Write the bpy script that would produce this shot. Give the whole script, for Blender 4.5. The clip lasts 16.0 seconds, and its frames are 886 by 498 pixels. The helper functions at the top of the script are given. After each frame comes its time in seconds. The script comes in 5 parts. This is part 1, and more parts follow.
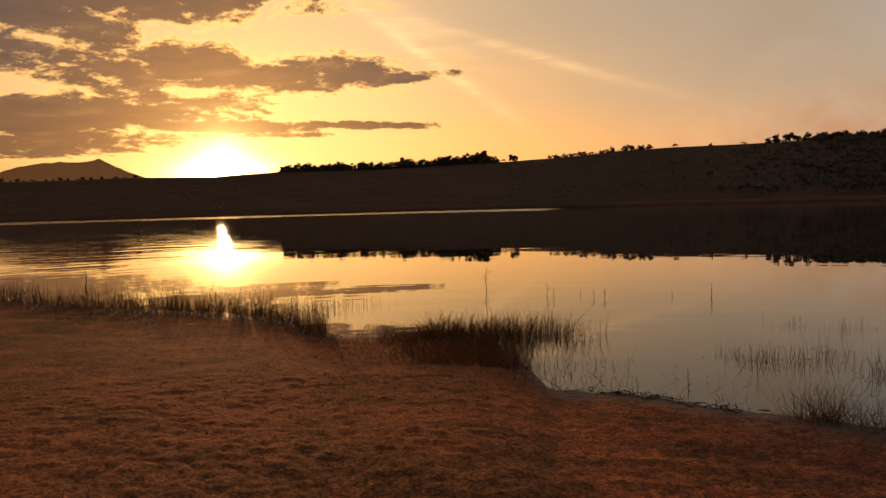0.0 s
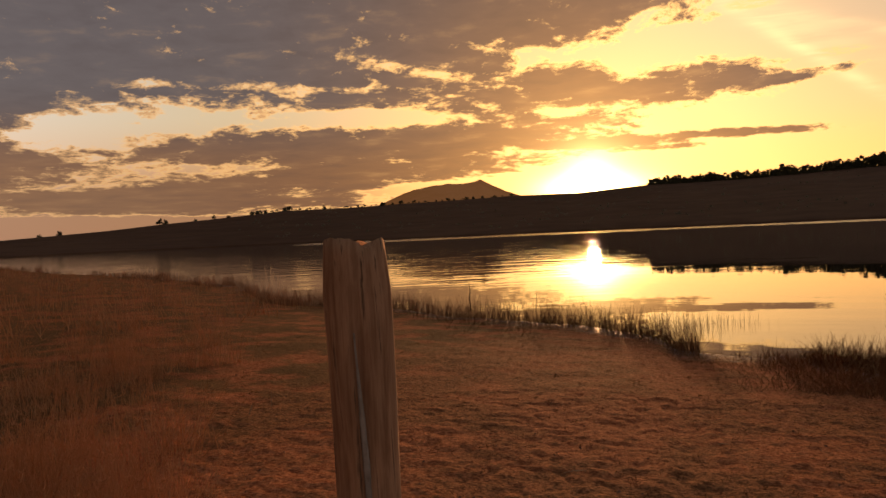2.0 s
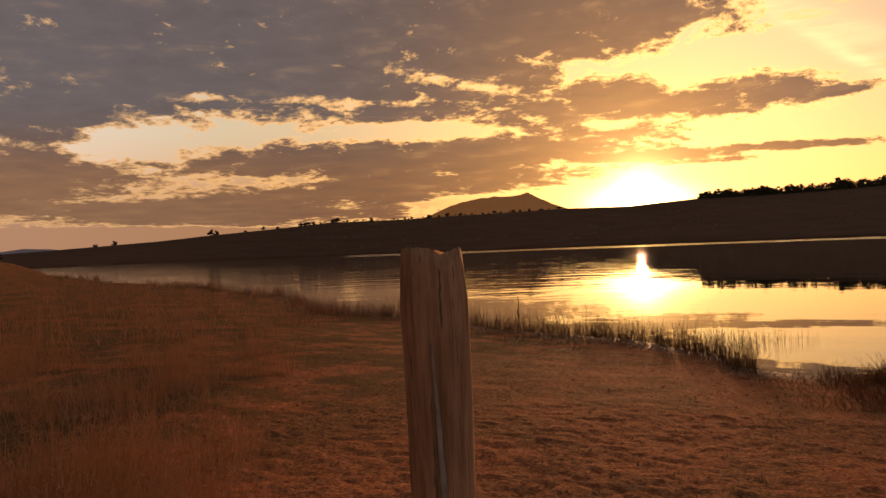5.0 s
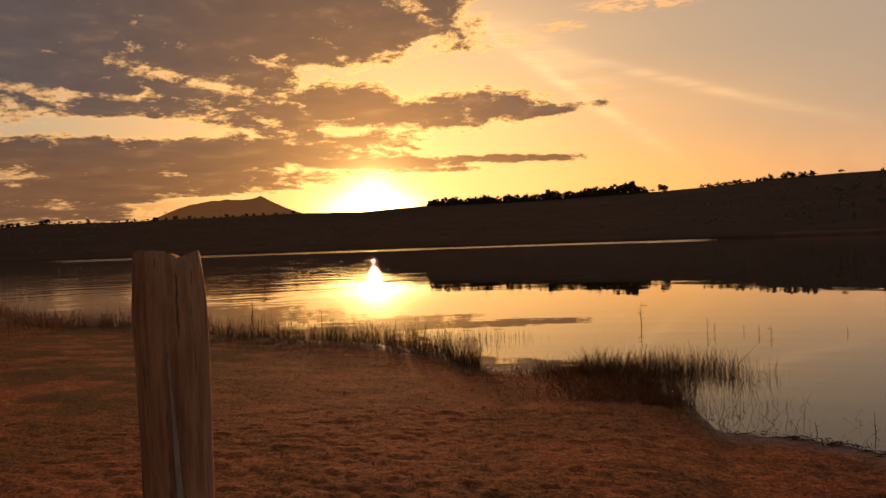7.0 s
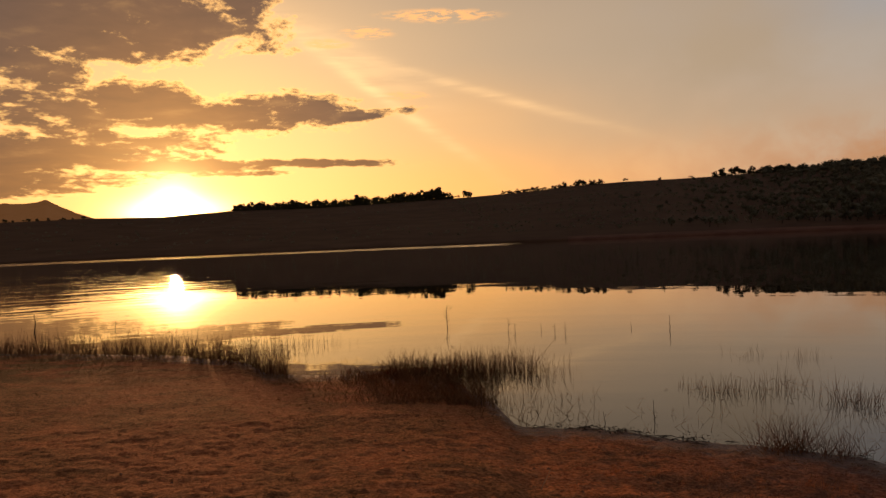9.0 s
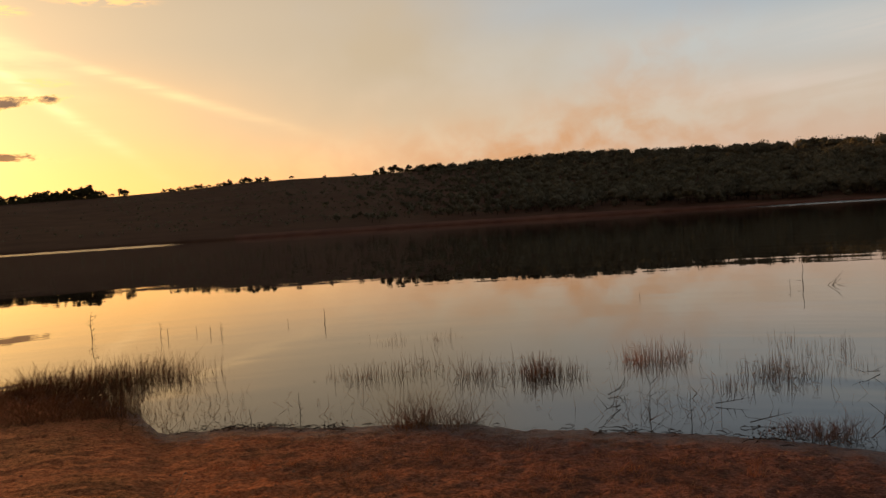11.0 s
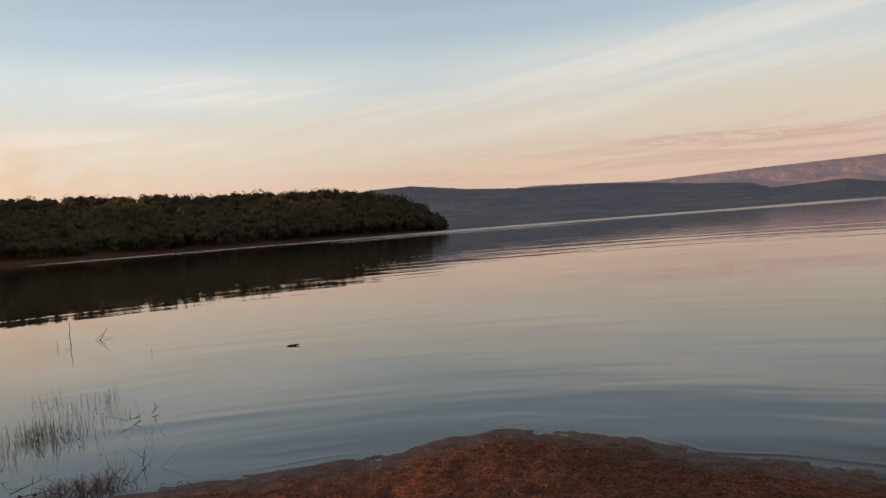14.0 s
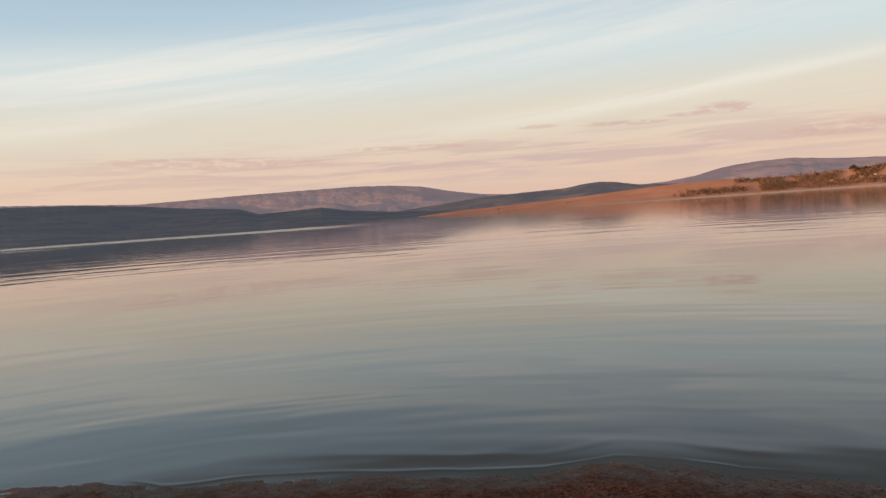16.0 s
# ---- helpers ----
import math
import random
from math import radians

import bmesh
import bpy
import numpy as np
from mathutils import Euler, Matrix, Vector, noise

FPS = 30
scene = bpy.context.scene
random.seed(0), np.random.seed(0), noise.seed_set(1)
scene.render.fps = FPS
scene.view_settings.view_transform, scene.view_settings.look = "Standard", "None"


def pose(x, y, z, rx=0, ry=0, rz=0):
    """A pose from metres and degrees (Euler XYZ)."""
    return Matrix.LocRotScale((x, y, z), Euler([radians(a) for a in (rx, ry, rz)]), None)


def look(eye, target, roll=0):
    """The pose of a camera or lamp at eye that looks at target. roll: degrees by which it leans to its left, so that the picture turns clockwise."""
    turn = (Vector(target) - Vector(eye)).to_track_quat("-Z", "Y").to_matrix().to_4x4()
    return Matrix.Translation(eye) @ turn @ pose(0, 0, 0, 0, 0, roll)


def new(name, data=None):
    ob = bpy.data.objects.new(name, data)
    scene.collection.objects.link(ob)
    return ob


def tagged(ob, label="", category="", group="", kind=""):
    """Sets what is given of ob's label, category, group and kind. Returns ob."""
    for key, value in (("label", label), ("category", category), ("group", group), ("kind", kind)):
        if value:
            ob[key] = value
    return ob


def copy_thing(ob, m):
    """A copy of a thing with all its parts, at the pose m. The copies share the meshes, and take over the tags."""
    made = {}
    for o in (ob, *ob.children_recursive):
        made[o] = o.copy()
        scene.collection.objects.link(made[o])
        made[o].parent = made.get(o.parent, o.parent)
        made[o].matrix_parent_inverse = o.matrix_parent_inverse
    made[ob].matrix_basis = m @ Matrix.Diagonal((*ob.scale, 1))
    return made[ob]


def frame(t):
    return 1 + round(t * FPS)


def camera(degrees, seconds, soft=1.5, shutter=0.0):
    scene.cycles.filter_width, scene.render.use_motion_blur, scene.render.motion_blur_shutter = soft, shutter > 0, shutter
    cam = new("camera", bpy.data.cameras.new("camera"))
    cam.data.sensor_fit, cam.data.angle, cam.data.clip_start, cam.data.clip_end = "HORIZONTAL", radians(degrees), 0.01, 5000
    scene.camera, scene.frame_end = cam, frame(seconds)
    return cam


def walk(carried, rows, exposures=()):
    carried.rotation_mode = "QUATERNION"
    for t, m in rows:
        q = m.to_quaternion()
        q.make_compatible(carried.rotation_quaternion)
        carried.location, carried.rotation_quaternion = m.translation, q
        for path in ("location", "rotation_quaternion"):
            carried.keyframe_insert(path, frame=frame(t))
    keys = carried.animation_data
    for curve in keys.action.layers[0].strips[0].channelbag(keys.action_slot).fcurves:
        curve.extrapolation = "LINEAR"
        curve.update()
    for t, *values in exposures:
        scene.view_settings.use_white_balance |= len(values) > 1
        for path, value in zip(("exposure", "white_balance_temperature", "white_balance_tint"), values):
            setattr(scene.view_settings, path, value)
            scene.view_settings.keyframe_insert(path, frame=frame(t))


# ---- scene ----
import functools

# Axes: the first view looks along +y; the lake's level is z = 0. Bearings are in degrees, positive to the left of +y.
cam = camera(57.64, 16.0)
PATH = [
    (0, pose(-0.003, 0.004, 1.981, 86.96, 1.46, 0.00)),
    (0.5, pose(0.062, 0.041, 1.995, 87.31, 1.64, 5.34)),
    (1, pose(0.087, 0.056, 2.002, 87.94, 2.19, 12.61)),
    (1.5, pose(0.036, 0.052, 2.007, 88.42, 2.23, 21.49)),
    (2, pose(-0.038, 0.036, 2.010, 88.85, 2.55, 25.76)),
    (2.5, pose(-0.089, 0.009, 2.011, 89.14, 2.92, 29.53)),
    (3, pose(-0.124, -0.012, 2.014, 89.63, 2.90, 32.86)),
    (3.2, pose(-0.147, -0.019, 2.020, 89.71, 2.95, 33.87)),
    (4.35, pose(-0.126, 0.001, 2.010, 89.85, 2.60, 33.40)),
    (5.5, pose(-0.105, 0.021, 2.006, 89.77, 1.94, 22.44)),
    (6, pose(-0.098, 0.012, 2.014, 89.60, 1.95, 15.20)),
    (6.5, pose(-0.108, 0.005, 2.013, 89.52, 1.88, 11.34)),
    (7, pose(-0.130, 0.002, 2.004, 89.56, 1.90, 10.33)),
    (7.5, pose(-0.142, 0.012, 2.002, 89.57, 2.09, 8.28)),
    (8, pose(-0.146, 0.026, 2.005, 89.53, 2.08, 6.53)),
    (8.5, pose(-0.143, 0.016, 2.001, 89.64, 2.08, 3.79)),
    (8.7, pose(-0.133, 0.026, 2.001, 89.60, 2.15, 0.75)),
    (9.75, pose(0.003, -0.088, 2.000, 88.80, 2.90, -9.90)),
    (10.8, pose(0.129, -0.202, 1.996, 88.05, 3.65, -23.20)),
    (11, pose(0.149, -0.192, 1.996, 88.02, 3.73, -26.50)),
    (11.5, pose(0.133, -0.188, 1.994, 88.41, 3.73, -36.28)),
    (12, pose(0.114, -0.204, 1.999, 88.44, 3.62, -45.17)),
    (12.5, pose(0.118, -0.239, 2.000, 88.69, 3.80, -54.74)),
    (13, pose(0.136, -0.268, 1.990, 88.87, 4.11, -62.38)),
    (13.5, pose(0.151, -0.295, 1.979, 88.56, 4.33, -68.70)),
    (14, pose(0.162, -0.352, 1.982, 88.38, 4.54, -75.34)),
    (14.5, pose(0.176, -0.437, 1.999, 88.04, 4.56, -84.40)),
    (15, pose(0.195, -0.531, 2.005, 87.99, 4.59, -93.06)),
    (15.5, pose(0.207, -0.600, 1.999, 87.77, 4.51, -101.36)),
    (16, pose(0.209, -0.621, 1.998, 87.48, 3.95, -110.51)),
]
# seconds, stops, kelvin, tint: the clip's camera settles darker and warmer towards the sun
EXPOSURES = [(0.0, -0.99, 7000, 21), (1.5, -0.87, 7000, 22), (3.0, -0.36, 6650, 18), (5.5, -0.77, 7100, 24), (7.0, -1.01, 7100, 25), (8.5, -1.03, 7050, 23),
             (11.0, -0.51, 6650, 13), (11.5, -0.48, 6550, 12), (12.0, -0.44, 6450, 10), (12.5, -0.36, 6400, 10), (13.5, -0.18, 6300, 9), (14.5, -0.04, 6200, 8), (16.0, 0.05, 6100, 6)]
walk(cam, PATH, EXPOSURES)

# ---------------------------------------------------------------- world, sun
SUN_AZ, SUN_EL = 15.2, 3.1


def bearing(az, r=1.0, z=0.0):
    a = radians(az)
    return Vector((-math.sin(a) * r, math.cos(a) * r, z))


def sun_direction():
    e = radians(SUN_EL)
    return bearing(SUN_AZ, math.cos(e), math.sin(e))


class Graph:
    """Short ways to write node trees."""

    def __init__(self, tree):
        self.tree, self.nodes, self.links = tree, tree.nodes, tree.links

    def put(self, socket, value):
        if isinstance(value, bpy.types.NodeSocket):
            self.links.new(value, socket)
        elif value is not None:
            if socket.type == "RGBA" and len(value) == 3:
                value = (*value, 1.0)
            socket.default_value = value

    def node(self, kind, operation=None):
        n = self.nodes.new(kind)
        if operation:
            n.operation = operation
        return n

    def m(self, op, a, b=None, c=None, clamp=False):
        n = self.node("ShaderNodeMath", op)
        n.use_clamp = clamp
        for i, v in enumerate((a, b, c)):
            if v is not None:
                self.put(n.inputs[i], v)
        return n.outputs[0]

    def add(self, *v):
        out = v[0]
        for w in v[1:]:
            out = self.m("ADD", out, w)
        return out

    def mul(self, *v):
        out = v[0]
        for w in v[1:]:
            out = self.m("MULTIPLY", out, w)
        return out

    def step(self, value, low, high, to_low=0.0, to_high=1.0):
        n = self.node("ShaderNodeMapRange")
        n.interpolation_type = "SMOOTHSTEP"
        for i, v in enumerate((value, low, high, to_low, to_high)):
            self.put(n.inputs[i], v)
        return n.outputs[0]

    def step_line(self, value, low, high):
        n = self.node("ShaderNodeMapRange")
        for i, v in enumerate((value, low, high, 0.0, 1.0)):
            self.put(n.inputs[i], v)
        return n.outputs[0]

    def mix(self, fac, a, b, blend="MIX"):
        n = self.node("ShaderNodeMix")
        n.data_type, n.blend_type = "RGBA", blend
        self.put(n.inputs[0], fac), self.put(n.inputs[6], a), self.put(n.inputs[7], b)
        return n.outputs[2]

    def ramp(self, fac, stops, smooth=True):
        n = self.node("ShaderNodeValToRGB")
        n.color_ramp.interpolation = "EASE" if smooth else "LINEAR"
        e = n.color_ramp.elements
        while len(e) < len(stops):
            e.new(0.5)
        for el, (p, c) in zip(e, stops):
            el.position, el.color = p, (*c, 1.0)
        self.put(n.inputs[0], fac)
        return n.outputs[0]

    def noise(self, vector, scale, detail=4.0, rough=0.55, distortion=0.0, colour=False):
        n = self.node("ShaderNodeTexNoise")
        self.put(n.inputs["Vector"], vector)
        n.inputs["Scale"].default_value, n.inputs["Detail"].default_value = scale, detail
        n.inputs["Roughness"].default_value, n.inputs["Distortion"].default_value = rough, distortion
        return n.outputs[1 if colour else 0]

    def xyz(self, x, y, z=0.0):
        n = self.node("ShaderNodeCombineXYZ")
        for i, v in enumerate((x, y, z)):
            self.put(n.inputs[i], v)
        return n.outputs[0]

    def mapped(self, vector, scale=(1, 1, 1), turn=0.0, move=(0, 0, 0)):
        n = self.node("ShaderNodeMapping")
        self.put(n.inputs[0], vector)
        n.inputs["Scale"].default_value, n.inputs["Rotation"].default_value = scale, (0, 0, radians(turn))
        n.inputs["Location"].default_value = move
        return n.outputs[0]


def build_sky():
    world = bpy.data.worlds.new("world")
    scene.world = world
    world.use_nodes = True
    world.node_tree.nodes.clear()
    g = Graph(world.node_tree)
    way = g.node("ShaderNodeTexCoord").outputs["Generated"]
    sep = g.node("ShaderNodeSeparateXYZ")
    g.put(sep.inputs[0], way)
    x, y, z = sep.outputs
    zp = g.m("MAXIMUM", z, 0.0)
    az = g.mul(g.m("ARCTAN2", g.mul(x, -1.0), y), 57.29578)
    el = g.mul(g.m("ARCSINE", zp), 57.29578)
    dot = g.node("ShaderNodeVectorMath", "DOT_PRODUCT")
    g.put(dot.inputs[0], way)
    dot.inputs[1].default_value = sun_direction()
    near = g.mul(g.m("ARCCOSINE", g.m("MINIMUM", dot.outputs["Value"], 1.0)), 57.29578)   # degrees from the sun

    def spot(a0, e0, ra, re, slope=0.0):
        u = g.m("DIVIDE", g.m("SUBTRACT", az, a0), ra)
        v = g.m("DIVIDE", g.m("SUBTRACT", g.m("SUBTRACT", el, e0), g.mul(g.m("SUBTRACT", az, a0), slope)), re)
        return g.m("EXPONENT", g.mul(g.add(g.mul(u, u), g.mul(v, v)), -1.0))

    def glow(width, power=1.0):
        return g.m("EXPONENT", g.mul(g.m("POWER", g.m("DIVIDE", near, width), power), -1.0))

    # clear air: the sunset side and the side away from it
    e01 = g.m("DIVIDE", el, 40.0, clamp=True)
    cool = g.ramp(e01, [(0.0, (0.74, 0.47, 0.36)), (0.07, (0.78, 0.54, 0.40)), (0.16, (0.74, 0.62, 0.49)), (0.27, (0.62, 0.66, 0.645)),
                        (0.35, (0.46, 0.55, 0.615)), (0.395, (0.42, 0.50, 0.56)), (0.455, (0.230, 0.235, 0.240)), (0.6, (0.185, 0.192, 0.202)), (1.0, (0.19, 0.235, 0.29))])
    warm = g.ramp(e01, [(0.0, (1.25, 0.50, 0.10)), (0.10, (1.12, 0.55, 0.16)), (0.2, (0.82, 0.49, 0.21)), (0.33, (0.53, 0.40, 0.25)),
                        (0.55, (0.27, 0.24, 0.21)), (1.0, (0.17, 0.19, 0.21))])
    left = g.ramp(e01, [(0.0, (0.60, 0.31, 0.15)), (0.12, (0.47, 0.275, 0.130)), (0.22, (0.50, 0.430, 0.270)), (0.40, (0.40, 0.34, 0.27)),
                        (0.6, (0.22, 0.22, 0.22)), (1.0, (0.17, 0.19, 0.21))])
    warm = g.mix(g.step(az, 20.0, 40.0), warm, left)
    side = g.step(g.m("ABSOLUTE", g.m("SUBTRACT", az, SUN_AZ)), 20.0, 57.0)
    base = g.mix(side, warm, cool)
    sky = g.node("ShaderNodeTexSky")
    sky.sky_type, sky.sun_disc = "NISHITA", False
    sky.sun_elevation, sky.sun_rotation = radians(SUN_EL), radians(-SUN_AZ)
    base = g.mix(1.0, base, g.mix(1.0, sky.outputs[0], (0.015, 0.015, 0.015), "MULTIPLY"), "ADD")
    base = g.mix(g.mul(glow(12.5, 1.6), 0.9), base, (1.64, 0.98, 0.33))

    # thin high cloud: two pale streaks beside the sun, long bands away from it
    fan = g.noise(g.mapped(g.xyz(az, el), (0.10, 0.9, 1.0), 0.0), 1.6, 4.0, 0.55, 0.4)
    for a0, e0, ra, re, slope, w in ((0.6, 10.2, 5.5, 0.55, 0.717, 0.55), (-8.0, 9.8, 8.0, 0.35, 0.32, 0.40), (3.0, 13.0, 5.0, 1.2, 0.5, 0.35)):
        base = g.mix(g.mul(spot(a0, e0, ra, re, slope), g.step(fan, 0.2, 0.7), w), base, (1.7, 1.1, 0.48))
    lean = g.add(el, g.mul(az, 0.11))
    streak = g.noise(g.mapped(g.xyz(az, lean), (0.030, 0.55, 1.0)), 1.7, 5.0, 0.55, 0.35)
    veil = None
    for a0, e0, ra, re, slope, w in ((-95, 11.0, 30, 1.6, -0.12, 0.9), (-97, 8.6, 22, 0.8, -0.11, 0.8), (-128, 7.2, 16, 0.6, -0.08, 0.8), (-61, 10.2, 9, 1.2, 0.03, 1.1),
                                     (-52, 7.2, 12, 1.0, 0.05, 0.6), (-130, 13.0, 30, 2.5, -0.1, 0.7)):
        v = g.mul(spot(a0, e0, ra, re, slope), w)
        veil = v if veil is None else g.m("MAXIMUM", veil, v)
    cirrus = g.m("MINIMUM", g.mul(veil, g.step(streak, 0.20, 0.72), 0.90), 0.90)
    base = g.mix(cirrus, base, (0.92, 0.82, 0.71))
    # low rosy streaks and shreds away from the sun
    low = g.noise(g.mapped(g.xyz(az, el), (0.045, 0.75, 1.0), 0.0, (3.1, 0.4, 0)), 2.2, 5.0, 0.6, 0.4)
    rosy = g.mul(g.step(low, 0.47, 0.58), spot(-112.0, 3.7, 36.0, 1.5, -0.004), 0.75)
    base = g.mix(g.mul(rosy, 0.75), base, (0.60, 0.40, 0.35))
    base = g.mix(g.mul(spot(-120.0, 3.0, 26.0, 1.5, 0.0), g.step(low, 0.30, 0.55), 0.45), base, (0.60, 0.44, 0.41))
    rag = g.noise(g.mapped(g.xyz(az, el), (0.5, 2.4, 1.0)), 1.6, 6.0, 0.65, 0.4)
    for a0, e0, ra, re, slope, w in ((-130.3, 5.75, 1.6, 0.30, 0.05, 0.9), (-128.0, 5.55, 1.5, 0.12, 0.0, 0.8), (-123.5, 5.35, 2.6, 0.13, 0.03, 0.9), (-108.7, 4.8, 4.0, 0.14, 0.02, 0.8),
                                     (-117.6, 5.6, 1.2, 0.12, 0.0, 0.7), (-137.5, 3.7, 4.0, 0.35, -0.03, 0.8), (-95.0, 4.45, 7.0, 0.32, 0.04, 0.8)):
        shred = g.mul(g.step(spot(a0, e0, ra * 1.2, re * 1.3, slope), 0.15, 0.7), g.step(rag, 0.36, 0.56), w)
        base = g.mix(g.mul(shred, 0.75), base, (0.66, 0.41, 0.34))
    # smoke drifting off the ridge
    puff = g.noise(g.mapped(g.xyz(az, el), (0.24, 0.30, 1.0), 12.0), 1.5, 4.5, 0.52, 0.25)
    smoke = g.mul(g.step(puff, 0.30, 0.70), g.add(spot(-34.0, 4.6, 15.0, 2.3, -0.02), g.mul(spot(-40.5, 8.5, 6.0, 3.2, -0.3), 0.4)), 0.95)
    drift = g.noise(g.mapped(g.xyz(az, el), (0.11, 0.15, 1.0), 0.0, (2, 5, 0)), 1.0, 4.0, 0.5, 0.1)
    pall = g.mul(g.step(drift, 0.25, 0.70, 0.55, 1.0), spot(-22.0, 12.0, 17.0, 8.0, 0.12), 0.90)
    base = g.mix(pall, base, (0.565, 0.45, 0.295))
    base = g.mix(g.mul(smoke, 0.90), base, (0.72, 0.38, 0.18))
    base = g.mix(g.mul(g.step(spot(-38.0, 15.6, 1.6, 0.28, 0.0), 0.2, 0.8), g.step(rag, 0.3, 0.5), 0.7), base, (1.0, 0.62, 0.45))

    # dull vapour low beyond the meadow
    base = g.mix(g.mul(g.step(az, 23.0, 38.0), g.step(el, 6.5, 2.0), 0.78), base, (0.26, 0.140, 0.075))
    for a0, e0, ra, re in ((-3.6, 15.6, 4.0, 0.45), (1.6, 14.6, 1.8, 0.4), (4.4, 13.9, 1.6, 0.35), (-1.0, 10.3, 1.6, 0.3)):      # golden puffs
        base = g.mix(g.mul(g.step(spot(a0, e0, ra, re, 0.03), 0.15, 0.7), g.step(rag, 0.42, 0.56), 0.85), base, (1.25, 0.66, 0.24))
    # banks of altocumulus round the sun: a signed field of where they lie, broken up by two sizes of cell
    rim = g.add(g.step(az, 23.0, 18.5, 9.15, 11.9), g.mul(g.m("MAXIMUM", g.m("SUBTRACT", 18.5, az), 0.0), 0.17), g.mul(g.m("MAXIMUM", g.m("SUBTRACT", az, 42.0), 0.0), -0.10))
    field = g.m("MINIMUM", g.mul(g.m("SUBTRACT", el, rim), 0.95), g.mul(g.m("SUBTRACT", az, 7.2), 0.55))
    field = g.m("MINIMUM", field, 1.32)
    for a0, e0, ra, re, slope, w in ((14.0, 9.55, 11.5, 1.75, 0.03, 1.5), (2.6, 8.95, 5.0, 0.50, -0.10, 1.4), (20, 8.6, 8.5, 2.2, 0.05, 1.3),
                                     (31.5, 6.35, 19, 1.55, -0.015, 1.7), (35, 4.2, 22, 1.15, -0.045, 1.7), (61, 5.3, 14, 2.5, 0.0, 1.8), (46, 3.0, 18, 1.0, 0.03, 1.8), (22.5, 7.6, 5.0, 2.6, 0.0, 1.0),
                                     (30, 10.1, 9, 1.3, 0.0, 1.1), (6.0, 5.8, 7.5, 0.34, 0.03, 1.3), (11.0, 5.2, 4.0, 0.22, 0.0, 0.8), (15.0, 5.75, 7.5, 0.55, 0.01, 1.5), (56, 8.2, 5, 0.7, 0.1, 1.0),
                                     (36, 2.3, 9, 0.30, 0.0, 0.8), (60, 3.4, 12, 0.9, 0.0, 1.2)):
        u = g.m("DIVIDE", g.m("SUBTRACT", az, a0), ra)
        v = g.m("DIVIDE", g.m("SUBTRACT", g.m("SUBTRACT", el, e0), g.mul(g.m("SUBTRACT", az, a0), slope)), re)
        field = g.m("MAXIMUM", field, g.mul(g.m("SUBTRACT", 1.0, g.add(g.mul(u, u), g.mul(v, v))), w))
    # rents in the banks
    for a0, e0, ra, re, slope, w in ((26.5, 11.2, 6.5, 0.55, 0.20, 1.2), (17.4, 8.15, 1.6, 0.5, 0.0, 1.6), (12.2, 10.6, 1.4, 0.7, 0.0, 1.3), (28.5, 8.2, 6.0, 0.6, 0.03, 1.3),
                                     (41, 10.6, 10, 0.35, 0.03, 0.9), (22, 12.6, 4.0, 0.4, 0.1, 0.7), (50, 7.2, 3.5, 0.9, 0.1, 1.0)):
        field = g.m("SUBTRACT", field, g.mul(spot(a0, e0, ra, re, slope), w))
    field = g.m("MAXIMUM", field, -2.5)
    sheet = g.xyz(g.mul(az, 0.17), g.mul(g.m("LOGARITHM", g.add(1.0, g.mul(el, 0.25)), 2.71828), 5.6))
    cells = g.noise(sheet, 0.85, 9.0, 0.60, 0.7)
    crumbs = g.noise(g.mapped(sheet, (1, 1, 1), 8.0), 3.0, 8.0, 0.64, 0.5)
    shreds = g.noise(g.mapped(sheet, (1, 1.1, 1), -6.0, (7, 3, 0)), 9.0, 6.0, 0.66, 0.4)
    dens = g.add(g.mul(g.m("SUBTRACT", cells, 0.5), 1.8), g.mul(g.m("SUBTRACT", shreds, 0.5), 0.80), g.mul(g.m("SUBTRACT", crumbs, 0.5), 1.6), g.mul(field, 0.46), 0.09)
    body = g.step(dens, -0.06, 0.20)
    thick = g.step(dens, 0.00, 0.46)
    dark = g.mix(g.step(el, 4.0, 9.5), (0.190, 0.100, 0.054), (0.104, 0.080, 0.073))
    dark = g.mix(g.mul(g.step(az, 20.0, 40.0), g.step(el, 7.0, 11.0)), dark, (0.108, 0.097, 0.098))
    dark = g.mix(g.mul(g.step(az, 34.0, 50.0), g.step(el, 8.0, 3.0)), dark, (0.215, 0.122, 0.066))
    dark = g.mix(g.mul(glow(9.0, 1.4), 0.97), dark, (0.55, 0.205, 0.050))
    lining = g.mix(glow(17.0, 1.3), (0.64, 0.40, 0.185), (2.6, 1.42, 0.38))
    lump = g.noise(g.mapped(sheet, (0.8, 1.35, 1), 0.0, (4, 2, 0)), 2.3, 6.0, 0.56, 0.25)
    dark = g.mix(g.step(lump, 0.52, 0.80, 0.0, 0.30), dark, g.mix(0.35, dark, lining))
    dark = g.mix(g.step(lump, 0.56, 0.26, 0.0, 0.45), dark, g.mix(0.55, dark, (0.055, 0.043, 0.045)))
    clouds = g.mix(thick, lining, dark)
    base = g.mix(g.mul(body, 0.97), base, clouds)

    # the sun's own blaze, shining over and through the cloud
    wide = g.mul(g.m("SUBTRACT", az, SUN_AZ), 0.34)
    high = g.m("SUBTRACT", el, SUN_EL - 0.5)
    oval = g.m("SQRT", g.add(g.mul(wide, wide), g.mul(high, high)))
    spread = g.m("EXPONENT", g.mul(g.m("POWER", g.m("DIVIDE", oval, 0.95), 2.0), -1.0))
    blaze = g.add(g.mul(glow(0.75, 1.1), 18.0), g.mul(spread, 9.0), g.mul(glow(2.6, 1.2), 1.2), g.mul(glow(8.5, 1.2), 0.34))
